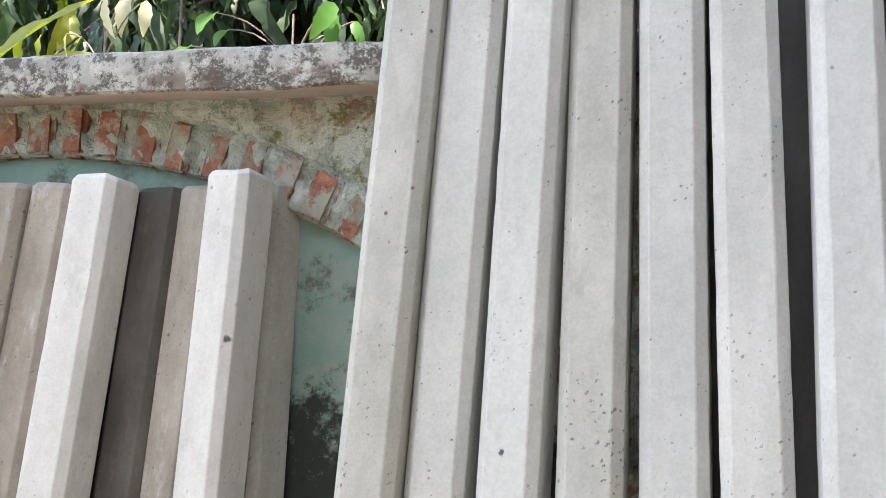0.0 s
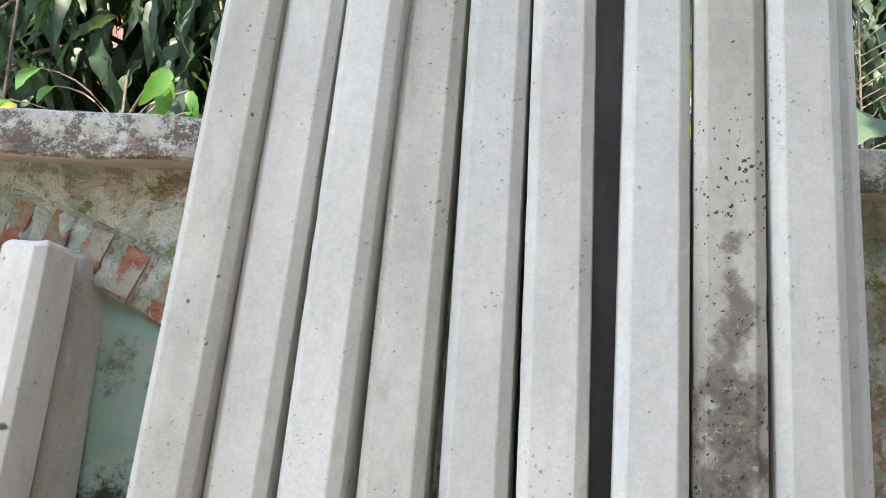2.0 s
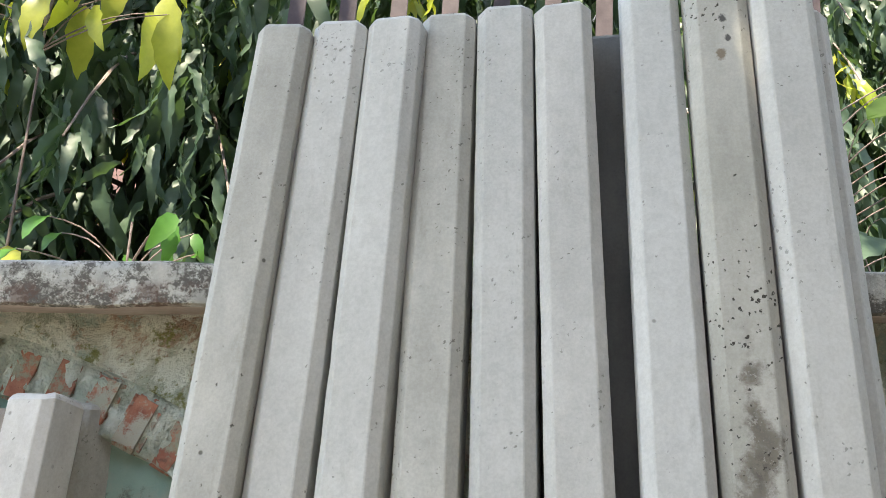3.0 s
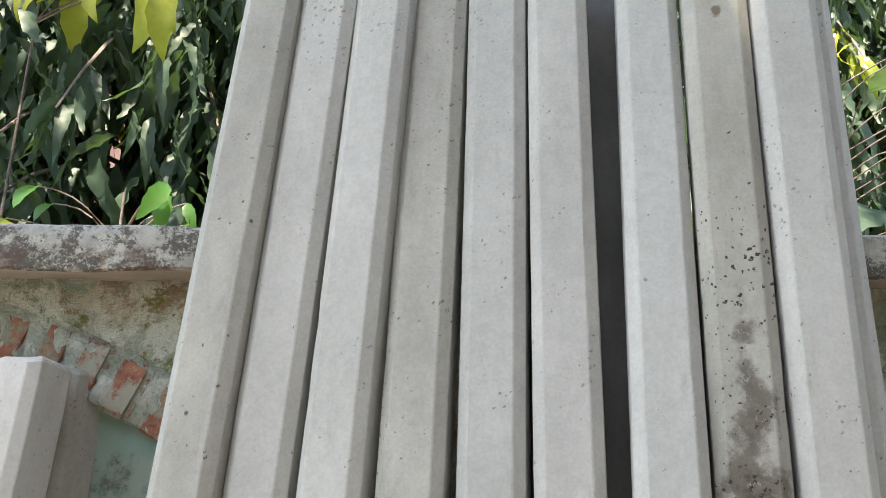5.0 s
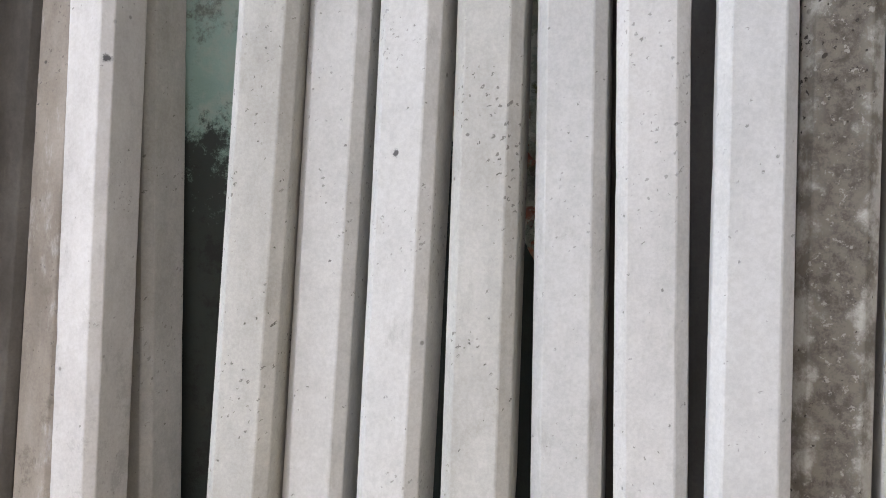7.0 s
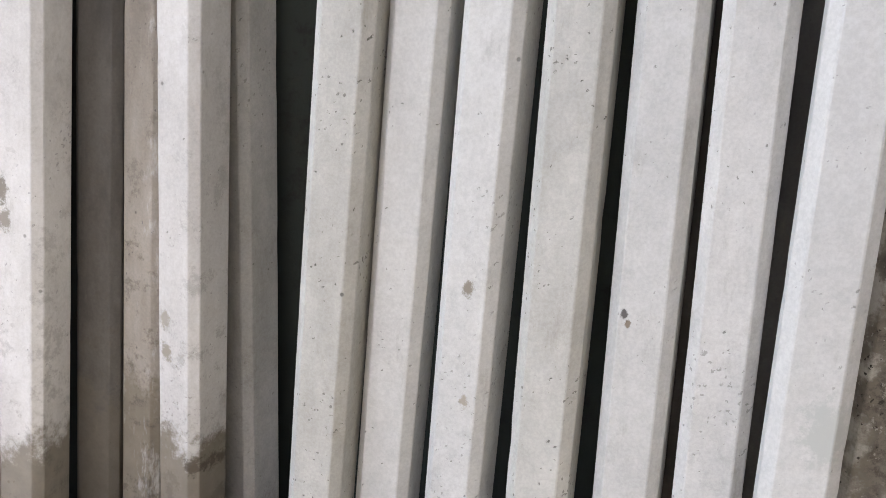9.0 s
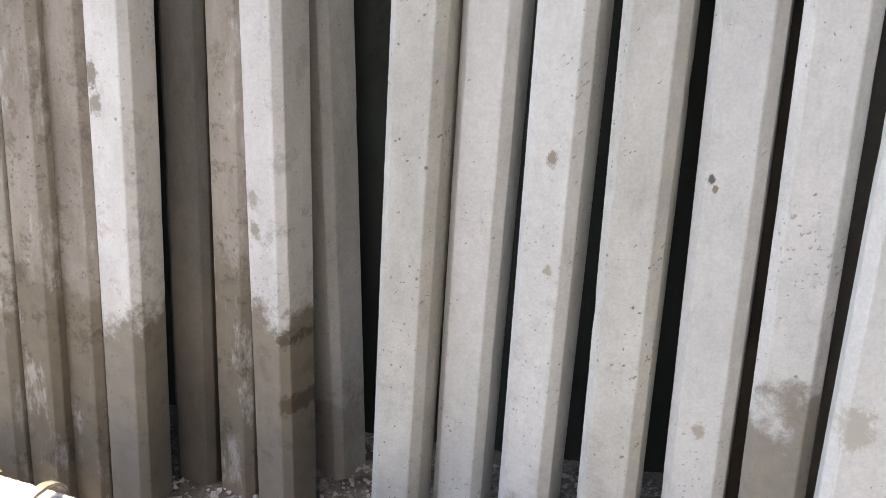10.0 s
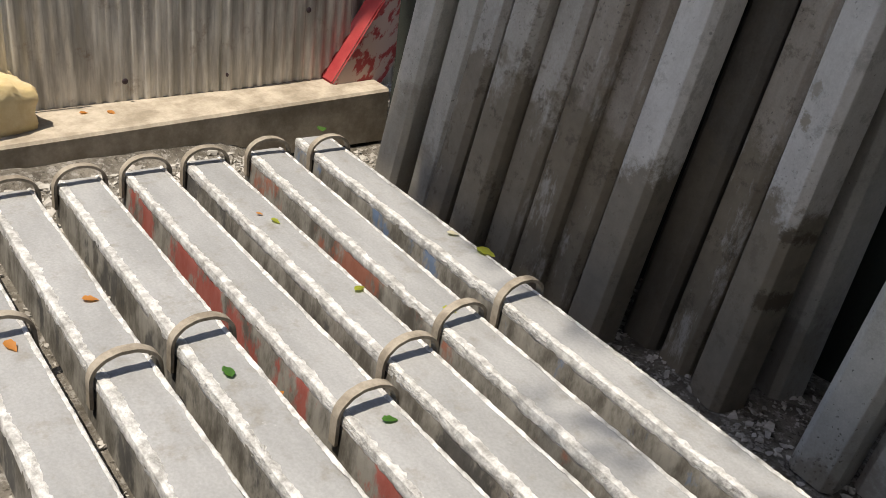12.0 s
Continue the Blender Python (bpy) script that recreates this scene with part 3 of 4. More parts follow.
SHORT_ROWS = [
    # foot x, head x at 1.8 m, length, material, turn, how far back at foot and head, label
    (-0.789, -0.728, 1.888, PALE_SPLASHED, 18.5, 0.029, 0.028, "pale chamfered concrete post, splashed with mud below"),
    (-1.092, -0.985, 1.892, PALE_SIDE, 6.0, -0.029, 0.014, "pale chamfered concrete post with a muddy foot"),
    (-0.901, -0.807, 1.875, BROWN, 18.0, 0.08, 0.086, "brown-grey concrete post with a pale blotched head"),
    (-1.007, -0.896, 1.875, DARK_SHADED, 4.9, 0.091, 0.097, "grey concrete post set back between others, shade added to its tone"),
    (-0.735, -0.717, 1.9, OLD_LIT, 21.9, 0.185, 0.15, "grey concrete post with a broken head corner"),
    (-1.193, -1.072, 1.88, BROWN, 5.0, -0.021, 0.024, "brown mud-stained concrete post leaning on wall"),
    (-1.272, -1.160, 1.88, BROWN, 6.6, -0.048, 0.013, "brown mud-stained concrete post leaning on wall"),
    (-1.363, -1.252, 1.875, OLD, 8.5, -0.056, 0.01, "grey concrete post blotched dark with mud"),
    (-1.462, -1.345, 1.88, OLD, 4.0, -0.09, -0.015, "grey concrete post with mud splashes"),
    (-1.640, -1.440, 1.875, OLD, 11.0, 0.003, 0.02, "brown mud-stained concrete post leaning on wall"),
    (-1.735, -1.545, 1.875, OLD_LIT, 6.0, 0.03, 0.02, "grey concrete post with mud splashes"),
    (-1.854, -1.660, 1.875, OLD_LIT, 1.5, -0.003, 0.001, "grey concrete post at the end of the row"),
]
for i, (x0, x1, length, mat, turn, b0, b1, label) in enumerate(SHORT_ROWS):
    stand((x0, 1.33 + b0, -0.06), (x1, 1.488 + b1, 1.8), length, turn, mat, 7.7 * i + 90, label, SHORT, 0.03 if "broken" in label else 0.0, 0.098, 0.015)


# ---- posts lying on the casting bed ----
def loop_data(w):
    """Flat bar bent over a post in a low arch, feet tucked down its sides."""
    path = []
    for i in range(25):
        a = math.pi * i / 24
        path.append((-(w / 2 + 0.006) * math.cos(a), 0.088 + 0.05 * math.sin(a) ** 0.75))
    path = [(-(w / 2 + 0.007), 0.045)] + path + [((w / 2 + 0.007), 0.06)]
    verts, faces = [], []
    for i, (y, z) in enumerate(path):
        a, b = path[max(0, i - 1)], path[min(len(path) - 1, i + 1)]
        d = Vector((b[0] - a[0], b[1] - a[1])).normalized()
        nrm = Vector((-d.y, d.x))
        wob = 0.002 * rand_noise(i * 0.4, w * 90, 0)
        for sx, sn in ((-0.0095, 0), (0.0095, 0), (0.0095, 0.0065), (-0.0095, 0.0065)):
            verts.append((sx + wob, y + nrm.x * sn, z + nrm.y * sn))
    for i in range(len(path) - 1):
        for r in range(4):
            a, b = i * 4 + r, i * 4 + (r + 1) % 4
            faces.append((a, b, b + 4, a + 4))
    faces += [(3, 2, 1, 0), tuple(range(len(verts) - 4, len(verts)))]
    return verts, faces


def lying_post(far, near_y, x_near, seed, loops, label, mat, w=0.098):
    """A post cast in its bed: foot end at far (x, y of its centre line), rough cement lips along both upper arrises."""
    a, b = Vector((far[0], far[1], 0.0)), Vector((x_near, near_y, 0.0))
    length = (b - a).length
    m = Matrix.Translation((a.x, a.y, 0.0)) @ Matrix.Rotation(math.atan2(b.y - a.y, b.x - a.x), 4, "Z")
    h = w / 2
    prof = [(-h - 0.006, 0.0), (-h - 0.004, 0.03), (-h - 0.002, 0.06), (-h, 0.09), (-h + 0.004, 0.0985), (-h + 0.02, 0.1), (0, 0.1005), (h - 0.02, 0.1), (h - 0.004, 0.0985), (h, 0.09), (h + 0.003, 0.05), (h + 0.006, 0.0)]
    n, k = len(prof), int(length / 0.02)
    verts, faces = [], []
    for i in range(k + 1):
        x = length * i / k
        for j, (y, z) in enumerate(prof):
            e = 0.003 if j in (3, 4, 8, 9) else 0.001
            verts.append((x + (0.006 * rand_noise(y * 30, z * 30, 0, seed) if i in (0, k) else 0), y + e * rand_noise(x * 22, j, 0, seed), z + e * 0.8 * rand_noise(x * 25, j, 5, seed)))
    for i in range(k):
        for j in range(n):
            p, q = i * n + j, i * n + (j + 1) % n
            faces.append((p, p + n, q + n, q))
    faces += [tuple(range(n)), tuple(range(len(verts) - 1, len(verts) - n - 1, -1))]
    ob = thing("concrete_post", mesh("concrete_post", verts, faces, mat, 35), m, None, label, "post", "posts lying on the casting bed")
    # cement lips
    for side in (-1, 1):
        verts, faces = [], []
        steps = int(length / 0.005)
        for i in range(steps + 1):
            x = length * i / steps
            wide = max(0.003, 0.018 + 0.009 * rand_noise(x * 11, side, 0, seed) + 0.004 * rand_noise(x * 70, side, 1, seed) + 0.004 * rand_noise(x * 230, side, 1, seed))
            tall = max(0.0003, 0.0011 + 0.001 * rand_noise(x * 20, side, 2, seed) + 0.0022 * rand_noise(x * 95, side, 3, seed))
            if side > 0:
                wide *= 0.45
            out = 0.0014 + 0.0008 * rand_noise(x * 22, side, 4, seed) + 0.0016 * rand_noise(x * 90, side, 4, seed)
            for y, z in ((h - wide, 0.0995), (h - wide * 0.5, 0.101 + tall), (h - 0.001, 0.1 + tall), (h + out, 0.093), (h + 0.0016, 0.083 + 0.006 * rand_noise(x * 60, 9, 9, seed) + 0.005 * rand_noise(x * 17, 3, 9, seed)), (h - 0.004, 0.07)):
                verts.append((x, side * y, z))
        for i in range(steps):
            for j in range(5):
                a0 = i * 6 + j
                f = (a0, a0 + 6, a0 + 7, a0 + 1)
                faces.append(f if side < 0 else f[::-1])
        thing("cement_lip", mesh("cement_lip", verts, faces, LIP, 50), None, ob, "rough white cement lip")
    for lx in loops:
        thing("lifting_loop", LOOP_MESH, Matrix.Translation((lx, 0, 0)) @ Matrix.Rotation(radians(7 * rand_noise(lx * 9, seed, 0)), 4, "Z"), ob, "bent rusty flat-bar loop")
    return ob


LOOP_MESH = mesh("lifting_loop", *loop_data(0.098), LOOP, 40)
# far end x, y; near end y, x; loops from the far end
LYING_ROWS = [
    (-1.985, 1.218, 0.900, 0.46, (0.10, 0.91, 1.75), "lying concrete post with faint blue stains on its side"),
    (-1.965, 1.052, 0.718, 0.46, (0.025, 0.89, 1.7), "lying concrete post with red-brown stained end"),
    (-1.975, 0.877, 0.598, 0.46, (0.02, 0.93, 1.7), "lying grey concrete post with crumbled cement edges"),
    (-1.985, 0.724, 0.462, 0.46, (0.02, 1.01, 1.75), "lying concrete post with red paint rests on its side"),
    (-2.0, 0.571, 0.302, 0.46, (0.02, 0.71, 1.6), "lying grey concrete post with a smooth top"),
    (-2.0, 0.417, 0.162, 0.46, (0.02, 0.73, 1.6), "lying grey concrete post with crumbled cement edges"),
    (-2.02, 0.262, 0.026, 0.46, (0.03, 0.55, 1.5), "lying grey concrete post with a pale smooth top"),
]
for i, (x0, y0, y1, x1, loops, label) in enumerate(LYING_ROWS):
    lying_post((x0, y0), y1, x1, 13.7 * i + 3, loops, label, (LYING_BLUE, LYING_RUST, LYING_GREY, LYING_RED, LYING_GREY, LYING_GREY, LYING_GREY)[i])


# ---- kerb, sheet fence and what stands by it ----
def strip_box(name, p0, p1, width, z0, z1, mat, label, category, rough=0.004, rise=0.0):
    """A long beam between two plan points, its front edge on the line, uneven and worn."""
    a, b = Vector((*p0, 0)), Vector((*p1, 0))
    d = (b - a).normalized()
    nrm = Vector((-d.y, d.x, 0))
    k = int((b - a).length / 0.03)
    prof = [(0, z0), (0, (z0 + z1) / 2), (0, z1 - 0.008), (0.007, z1), (width / 2, z1), (width - 0.007, z1), (width, z1 - 0.008), (width, z0)]
    n = len(prof)
    verts, faces = [], []
    for i in range(k + 1):
        for j, (o, z) in enumerate(prof):
            q = a + (b - a) * i / k + nrm * (o + rough * rand_noise(i * 0.3, j, 0))
            verts.append((q.x, q.y, z + (rough * rand_noise(i * 0.25, j, 4) + rise * (i / k - 0.56) if z > z0 else 0)))
    for i in range(k):
        for j in range(n):
            p, q = i * n + j, i * n + (j + 1) % n
            faces.append((p, p + n, q + n, q))
    faces += [tuple(range(n)), tuple(range(len(verts) - 1, len(verts) - n - 1, -1))]
    return thing(name, mesh(name, verts, faces, mat, 40), label=label, category=category, kind="structure")


strip_box("kerb", (-2.45, -0.9), (-2.165, 1.645), 0.235, -0.05, 0.08, KERB, "brown concrete kerb beam, sunlit on top", "kerb", 0.0003, 0.10)


def sheet(p0, p1, z0, z1, pitch, depth, label, lean=0.0):
    a, b = Vector((*p0, 0)), Vector((*p1, 0))
    d = (b - a).normalized()
    nrm = Vector((-d.y, d.x, 0))
    length = (b - a).length
    k = int(length / pitch * 8)
    verts, faces = [], []
    for i in range(k + 1):
        s = length * i / k
        o = depth * max(-0.6, min(0.75, 1.5 * math.sin(2 * math.pi * s / pitch))) + 0.006 * rand_noise(s * 3, 0, 0)
        for thick in (0.0, 0.0012):
            for z in (z0 + 0.004 * rand_noise(s * 12, 3, 0), z1):
                q = a + d * s + nrm * (o + thick + lean * (z - z0))
                verts.append((q.x, q.y, z))
    for i in range(k):
        p = i * 4
        faces += [(p, p + 4, p + 5, p + 1), (p + 3, p + 7, p + 6, p + 2), (p + 1, p + 5, p + 7, p + 3), (p + 2, p + 6, p + 4, p)]
    return thing("corrugated_sheet", mesh("corrugated_sheet", verts, faces, SHEET, 60), None, None, label, "fence", "sheets of the yard fence")


sheet((-2.709, -0.9), (-2.484, 0.60), 0.06, 0.68, 0.034, 0.005, "dull galvanised corrugated sheet with light streaks painted in", 0.0)
sheet((-2.494, 0.60), (-2.395, 1.19), 0.075, 0.68, 0.034, 0.005, "dull galvanised corrugated sheet with light streaks painted in", 0.0)
sheet((-2.388, 1.172), (-2.334, 1.60), 0.093, 0.68, 0.034, 0.005, "grey galvanised corrugated sheet with rust spots", 0.0)
sheet((-2.40, 1.57), (-2.33, 2.2), 0.05, 0.7, 0.05, 0.012, "dark shaded corrugated sheet with deep ridges", 0.0)


for bx, by, bz in ((-2.434, 0.895, 0.155), (-2.468, 0.66, 0.40), (-2.386, 1.195, 0.155), (-2.39, 1.18, 0.47), (-2.35, 1.45, 0.34)):
    bm = bmesh.new()
    bmesh.ops.create_uvsphere(bm, u_segments=10, v_segments=6, radius=0.009)
    vs = [(v.co.x * 0.4, v.co.y, v.co.z) for v in bm.verts]
    bm.verts.index_update()
    fs = [[v.index for v in f.verts] for f in bm.faces]
    bm.free()
    thing("nail_head", mesh("nail_head", vs, fs, IRON, 60), pose(bx, by, bz), None, "rusty round nail head in the sheet fence", "nail", "nail heads of the fence")


def red_post():
    """Red-painted square timber leaning on the fence, its side chipped to bare wood."""
    k = Nodes("flaked_red_side")
    v = k.coords(spread=False)
    n = k.noise(k.vmath("MULTIPLY", v, (1.0, 1.0, 0.55)), 24.0, 6.0, 0.6)
    c = k.mix(k.step(n, 0.42, 0.5), (0.44, 0.08, 0.08), (0.62, 0.47, 0.42))
    flaked = k.done(c, 0.75)
    foot, head = Vector((-2.315, 1.575, 0.075)), Vector((-2.275, 1.985, 0.70))
    up = (head - foot).normalized()
    x = Vector((0.995, -0.1, 0))
    x = (x - up * x.dot(up)).normalized()
    m = Matrix((x, up.cross(x), up)).transposed().to_4x4()
    m.translation = foot
    verts, faces = box_data(-0.045, 0.045, -0.085, 0.085, 0, 1.2, 0.005)
    me = mesh("red_post", verts, faces, RED, 30)
    me.materials.append(flaked)
    for p in me.polygons:
        if p.normal.x > 0.7:
            p.material_index = 1
    thing("red_post", me, m, None, "red-painted timber leaning on the fence, one side flaked", "timber")


red_post()


def sack():
    bm = bmesh.new()
    bmesh.ops.create_cube(bm, size=1)
    bmesh.ops.subdivide_edges(bm, edges=bm.edges[:], cuts=9, use_grid_fill=True)
    for v in bm.verts:
        p = v.co * 2
        r = max(abs(p.x), abs(p.y), abs(p.z))
        q = p.lerp(p.normalized() * r, 0.35)
        q.x, q.y, q.z = q.x * 0.085, q.y * 0.16, q.z * 0.09
        if q.z > 0:
            q.z *= 1 - 0.45 * max(0, q.y / 0.16)
        q += Vector((1, 1, 1)) * 0.012 * noise.noise(q * 22) + Vector((0, 0, 1)) * 0.01 * noise.noise(q * 60)
        q.z = max(q.z, -0.085)
        v.co = q
    bm.verts.index_update()
    verts, faces = [tuple(v.co) for v in bm.verts], [[v.index for v in f.verts] for f in bm.faces]
    bm.free()
    thing("sack", mesh("sack", verts, faces, SACK, 60), pose(-2.42, 0.475, 0.147, 0, 0, 8), None, "crumpled yellow-cream plastic sack on the kerb", "sack")


sack()


# ---- iron bars above the wall ----
def railing():
    root = tagged(new("iron_railing"), "brown-painted flat iron bars standing on the wall behind posts", "railing")
    root.location = (0, 1.86, 2.06)
    for i in range(11):
        x = -0.42 + 0.118 * i
        verts, faces = box_data(-0.019, 0.019, -0.003, 0.003, 0, 0.78, 0.001)
        if i == 0:
            bar = mesh("bar", verts, faces, IRON)
            lug = mesh("lug", *box_data(-0.016, 0.016, -0.004, 0.004, 0.0, 0.60, 0.001), IRON)
        thing("bar", bar, pose(x, 0, 0, 0, 3, 0), root)
        thing("lug", lug, pose(x + 0.05, 0.012, 0), root)


railing()


# ---- greenery behind the wall ----
def blade(length, width, droop, wave, seed, fold=0.25, steps=7):
    """A pointed leaf from its stalk along +x, drooping, with a folded midrib and wavy margins."""
    verts, faces = [], []
    for i in range(steps + 1):
        t = i / steps
        w = width * 0.5 * math.sin(math.pi * min(1, t ** 0.75)) ** 0.8 * (1 - 0.15 * t) * (1 + 0.14 * (i % 2)) if 0 < t < 1 else 0.0008
        x, z = length * t * (1 - 0.25 * droop * t), -droop * length * t * t * 0.6
        for s in (-1, 0, 1):
            ww = wave * width * math.sin(t * 21 + s + seed) if s else 0
            verts.append((x, s * w, z + (fold * w if s else 0) + ww))
    for i in range(steps):
        a = i * 3
        faces += [(a, a + 3, a + 4, a + 1), (a + 1, a + 4, a + 5, a + 2)]
    return verts, faces


RNG = random.Random(4)
KINDS = [blade(0.17 + 0.02 * i, 0.03 + 0.003 * i, 0.5 + 0.12 * i, 0.17, i * 1.7, 0.3, 11) for i in range(5)]


def leaf_pose(p, down, face, size, roll=None):
    """A leaf at p hanging by 'down' (0 level, 1 straight down), pointing to the plan angle face."""
    return Matrix.Translation(p) @ Matrix.Rotation(face, 4, "Z") @ Matrix.Rotation(down * math.pi / 2, 4, "Y") @ Matrix.Rotation(RNG.uniform(-0.9, 0.9) if roll is None else roll, 4, "X") @ Matrix.Scale(size, 4)


def crown_mesh(name, places, mat):
    verts, faces = [], []
    for k, m in places:
        v, f = KINDS[k]
        o = len(verts)
        verts += [tuple(m @ Vector(p)) for p in v]
        faces += [tuple(i + o for i in q) for q in f]
    return mesh(name, verts, faces, mat, 80)


def tube(name, pts, r0, r1, mat, sides=7):
    verts, faces = [], []
    for i, p in enumerate(pts):
        d = (Vector(pts[min(i + 1, len(pts) - 1)]) - Vector(pts[max(i - 1, 0)])).normalized()
        u = d.orthogonal().normalized()
        w = d.cross(u)
        r = r0 + (r1 - r0) * i / (len(pts) - 1)
        for s in range(sides):
            a = 2 * math.pi * s / sides
            verts.append(tuple(Vector(p) + (u * math.cos(a) + w * math.sin(a)) * r * (1 + 0.15 * rand_noise(i, s, 0))))
    for i in range(len(pts) - 1):
        for s in range(sides):
            a, b = i * sides + s, i * sides + (s + 1) % sides
            faces.append((a, b, b + sides, a + sides))
    return mesh(name, verts, faces, mat, 60)


def hanging_tree(x, y, spread, n_near, n_far, z0, z1, label, seed):
    """A tree with drooping twigs of long narrow leaves; the nearest leaves are pieces of their own."""
    RNG.seed(seed)
    root = tagged(new("tree"), label, "tree")
    root.location = (x, y, 0)
    trunk = [(0.1 * rand_noise(i, seed, 0), 0.75 + 0.1 * rand_noise(i, 4, seed), i * 0.5) for i in range(12)]
    thing("trunk", tube("trunk", trunk, 0.11, 0.03, BARK, 9), None, root)
    near, far, young = [], [], []
    for t in range(90):
        z = RNG.uniform(z0 + 0.25, z1 + 0.5)
        a = RNG.uniform(0, 2 * math.pi)
        r = spread * RNG.uniform(0.55, 1.0)
        tip = Vector((math.cos(a) * r, math.sin(a) * r * 0.62, z - 0.28))
        base = Vector((0, 0.75, min(5.2, z + 0.25)))
        pts = []
        for i in range(9):
            q = base.lerp(tip, i / 8)
            q.z += 0.22 * math.sin(math.pi * i / 8) - 0.12 * (i / 8) ** 3
            pts.append(tuple(q))
        if t < 40:
            thing("branch", tube("branch", pts, 0.012, 0.003, BARK, 5), None, root)
        front = tip.y < -0.05
        for j in range(46):
            i = RNG.uniform(2.5, 8)
            q = Vector(pts[int(i)]).lerp(Vector(pts[min(8, int(i) + 1)]), i % 1)
            m = leaf_pose(q + Vector((RNG.gauss(0, 0.03), RNG.gauss(0, 0.03), RNG.gauss(0, 0.02))), RNG.uniform(0.35, 0.95), RNG.uniform(-math.pi, math.pi), RNG.uniform(0.75, 1.25))
            e = (RNG.randrange(5), m)
            if t % 6 == 0 and i > 6.0:
                young.append(e)
            elif front and len(near) < n_near and RNG.random() < 0.4:
                near.append(e)
            else:
                far.append(e)
    for _ in range(n_far):
        q = Vector((RNG.uniform(-spread, spread), RNG.uniform(0.0, 0.9), RNG.uniform(z0, z1 + 0.8)))
        far.append((RNG.randrange(5), leaf_pose(q, RNG.uniform(0.3, 1.0), RNG.uniform(-math.pi, math.pi), RNG.uniform(1.0, 1.6))))
    crown = thing("crown", crown_mesh("crown", far, LEAF), None, root, "dense dark green narrow leaves", kind="stuff")
    if young:
        thing("young_leaves", crown_mesh("young_leaves", young, LEAF_YOUNG), None, root, "yellow-green young leaves", kind="stuff")
    for k, m in near:
        thing("leaf", LEAF_MESHES[k], m, root)


LEAF_MESHES = [mesh("leaf", *k, LEAF, 80) for k in KINDS]
hanging_tree(-1.15, 2.55, 0.95, 150, 1500, 2.02, 3.3, "dark green tree with long drooping wavy leaves behind wall", 3)
hanging_tree(0.25, 3.1, 1.0, 20, 900, 2.3, 3.6, "dark green tree with drooping leaves behind tall posts", 8)
hanging_tree(-2.6, 2.9, 0.9, 20, 700, 2.0, 3.3, "tree with yellow-green drooping leaves over wall", 12)


hanging_tree(1.75, 3.6, 0.9, 10, 700, 2.6, 3.8, "dark tree with drooping leaves before the house", 17)


def added_shade_tree():
    """An unseen broad tree, added at the yard's edge so its dense crown over the standing posts keeps the sun off them.
    """
    RNG.seed(40)
    root = tagged(new("tree"), "unseen broad tree added to shade the standing posts", "tree")
    root.location = (1.08, -1.3, 0)
    trunk = [(0.04 * rand_noise(i, 1, 0), 0.04 * rand_noise(i, 4, 2), i * 0.62) for i in range(11)]
    thing("trunk", tube("trunk", trunk, 0.13, 0.09, BARK, 10), None, root)
    for ty in (0.7, 0.9, 1.1):
        for tx in (-3.1, -2.1, -1.0):
            pts = [tuple(Vector((0, 0, 6.1)).lerp(Vector((tx, ty, 6.5)), k / 8) + Vector((0, 0, 0.1 * math.sin(math.pi * k / 8)))) for k in range(9)]
            thing("branch", tube("branch", pts, 0.03, 0.01, BARK, 6), None, root)
    # Added leaf clumps: the main crown shades posts, small ones dim fence and foliage.
    places = []
    for n, x0, x1, y0, y1, size in ((14500, -3.08, 0.5, 0.0, 1.54, 0.85), (90, -3.78, -3.08, 0.9, 1.5, 1.6), (40, -3.08, -1.58, 1.75, 3.0, 2.6), (60, -1.58, 0.5, 1.75, 3.0, 2.6), (4, -2.16, -2.08, 0.02, 0.06, 0.7), (6, -2.02, -1.92, 0.08, 0.13, 0.7), (3, -1.80, -1.74, 0.12, 0.16, 0.6)):
        for _ in range(n):
            x, y = RNG.uniform(x0, x1), RNG.uniform(y0, y1)
            if n > 100:
                edge = 0.53 - 0.114 * (x + 3.22)
                y = edge + (y1 - edge) * RNG.random() + 0.02 * rand_noise(x * 3, 0, 0)
            places.append((RNG.randrange(5), leaf_pose(Vector((x - 0.13, y - 0.11, RNG.uniform(6.38, 6.62))), RNG.uniform(0.0, 0.2), RNG.uniform(-math.pi, math.pi), size * RNG.uniform(0.8, 1.15))))
    thing("crown", crown_mesh("crown", places, LEAF), None, root, "dense dark green leaves", kind="stuff")


added_shade_tree()


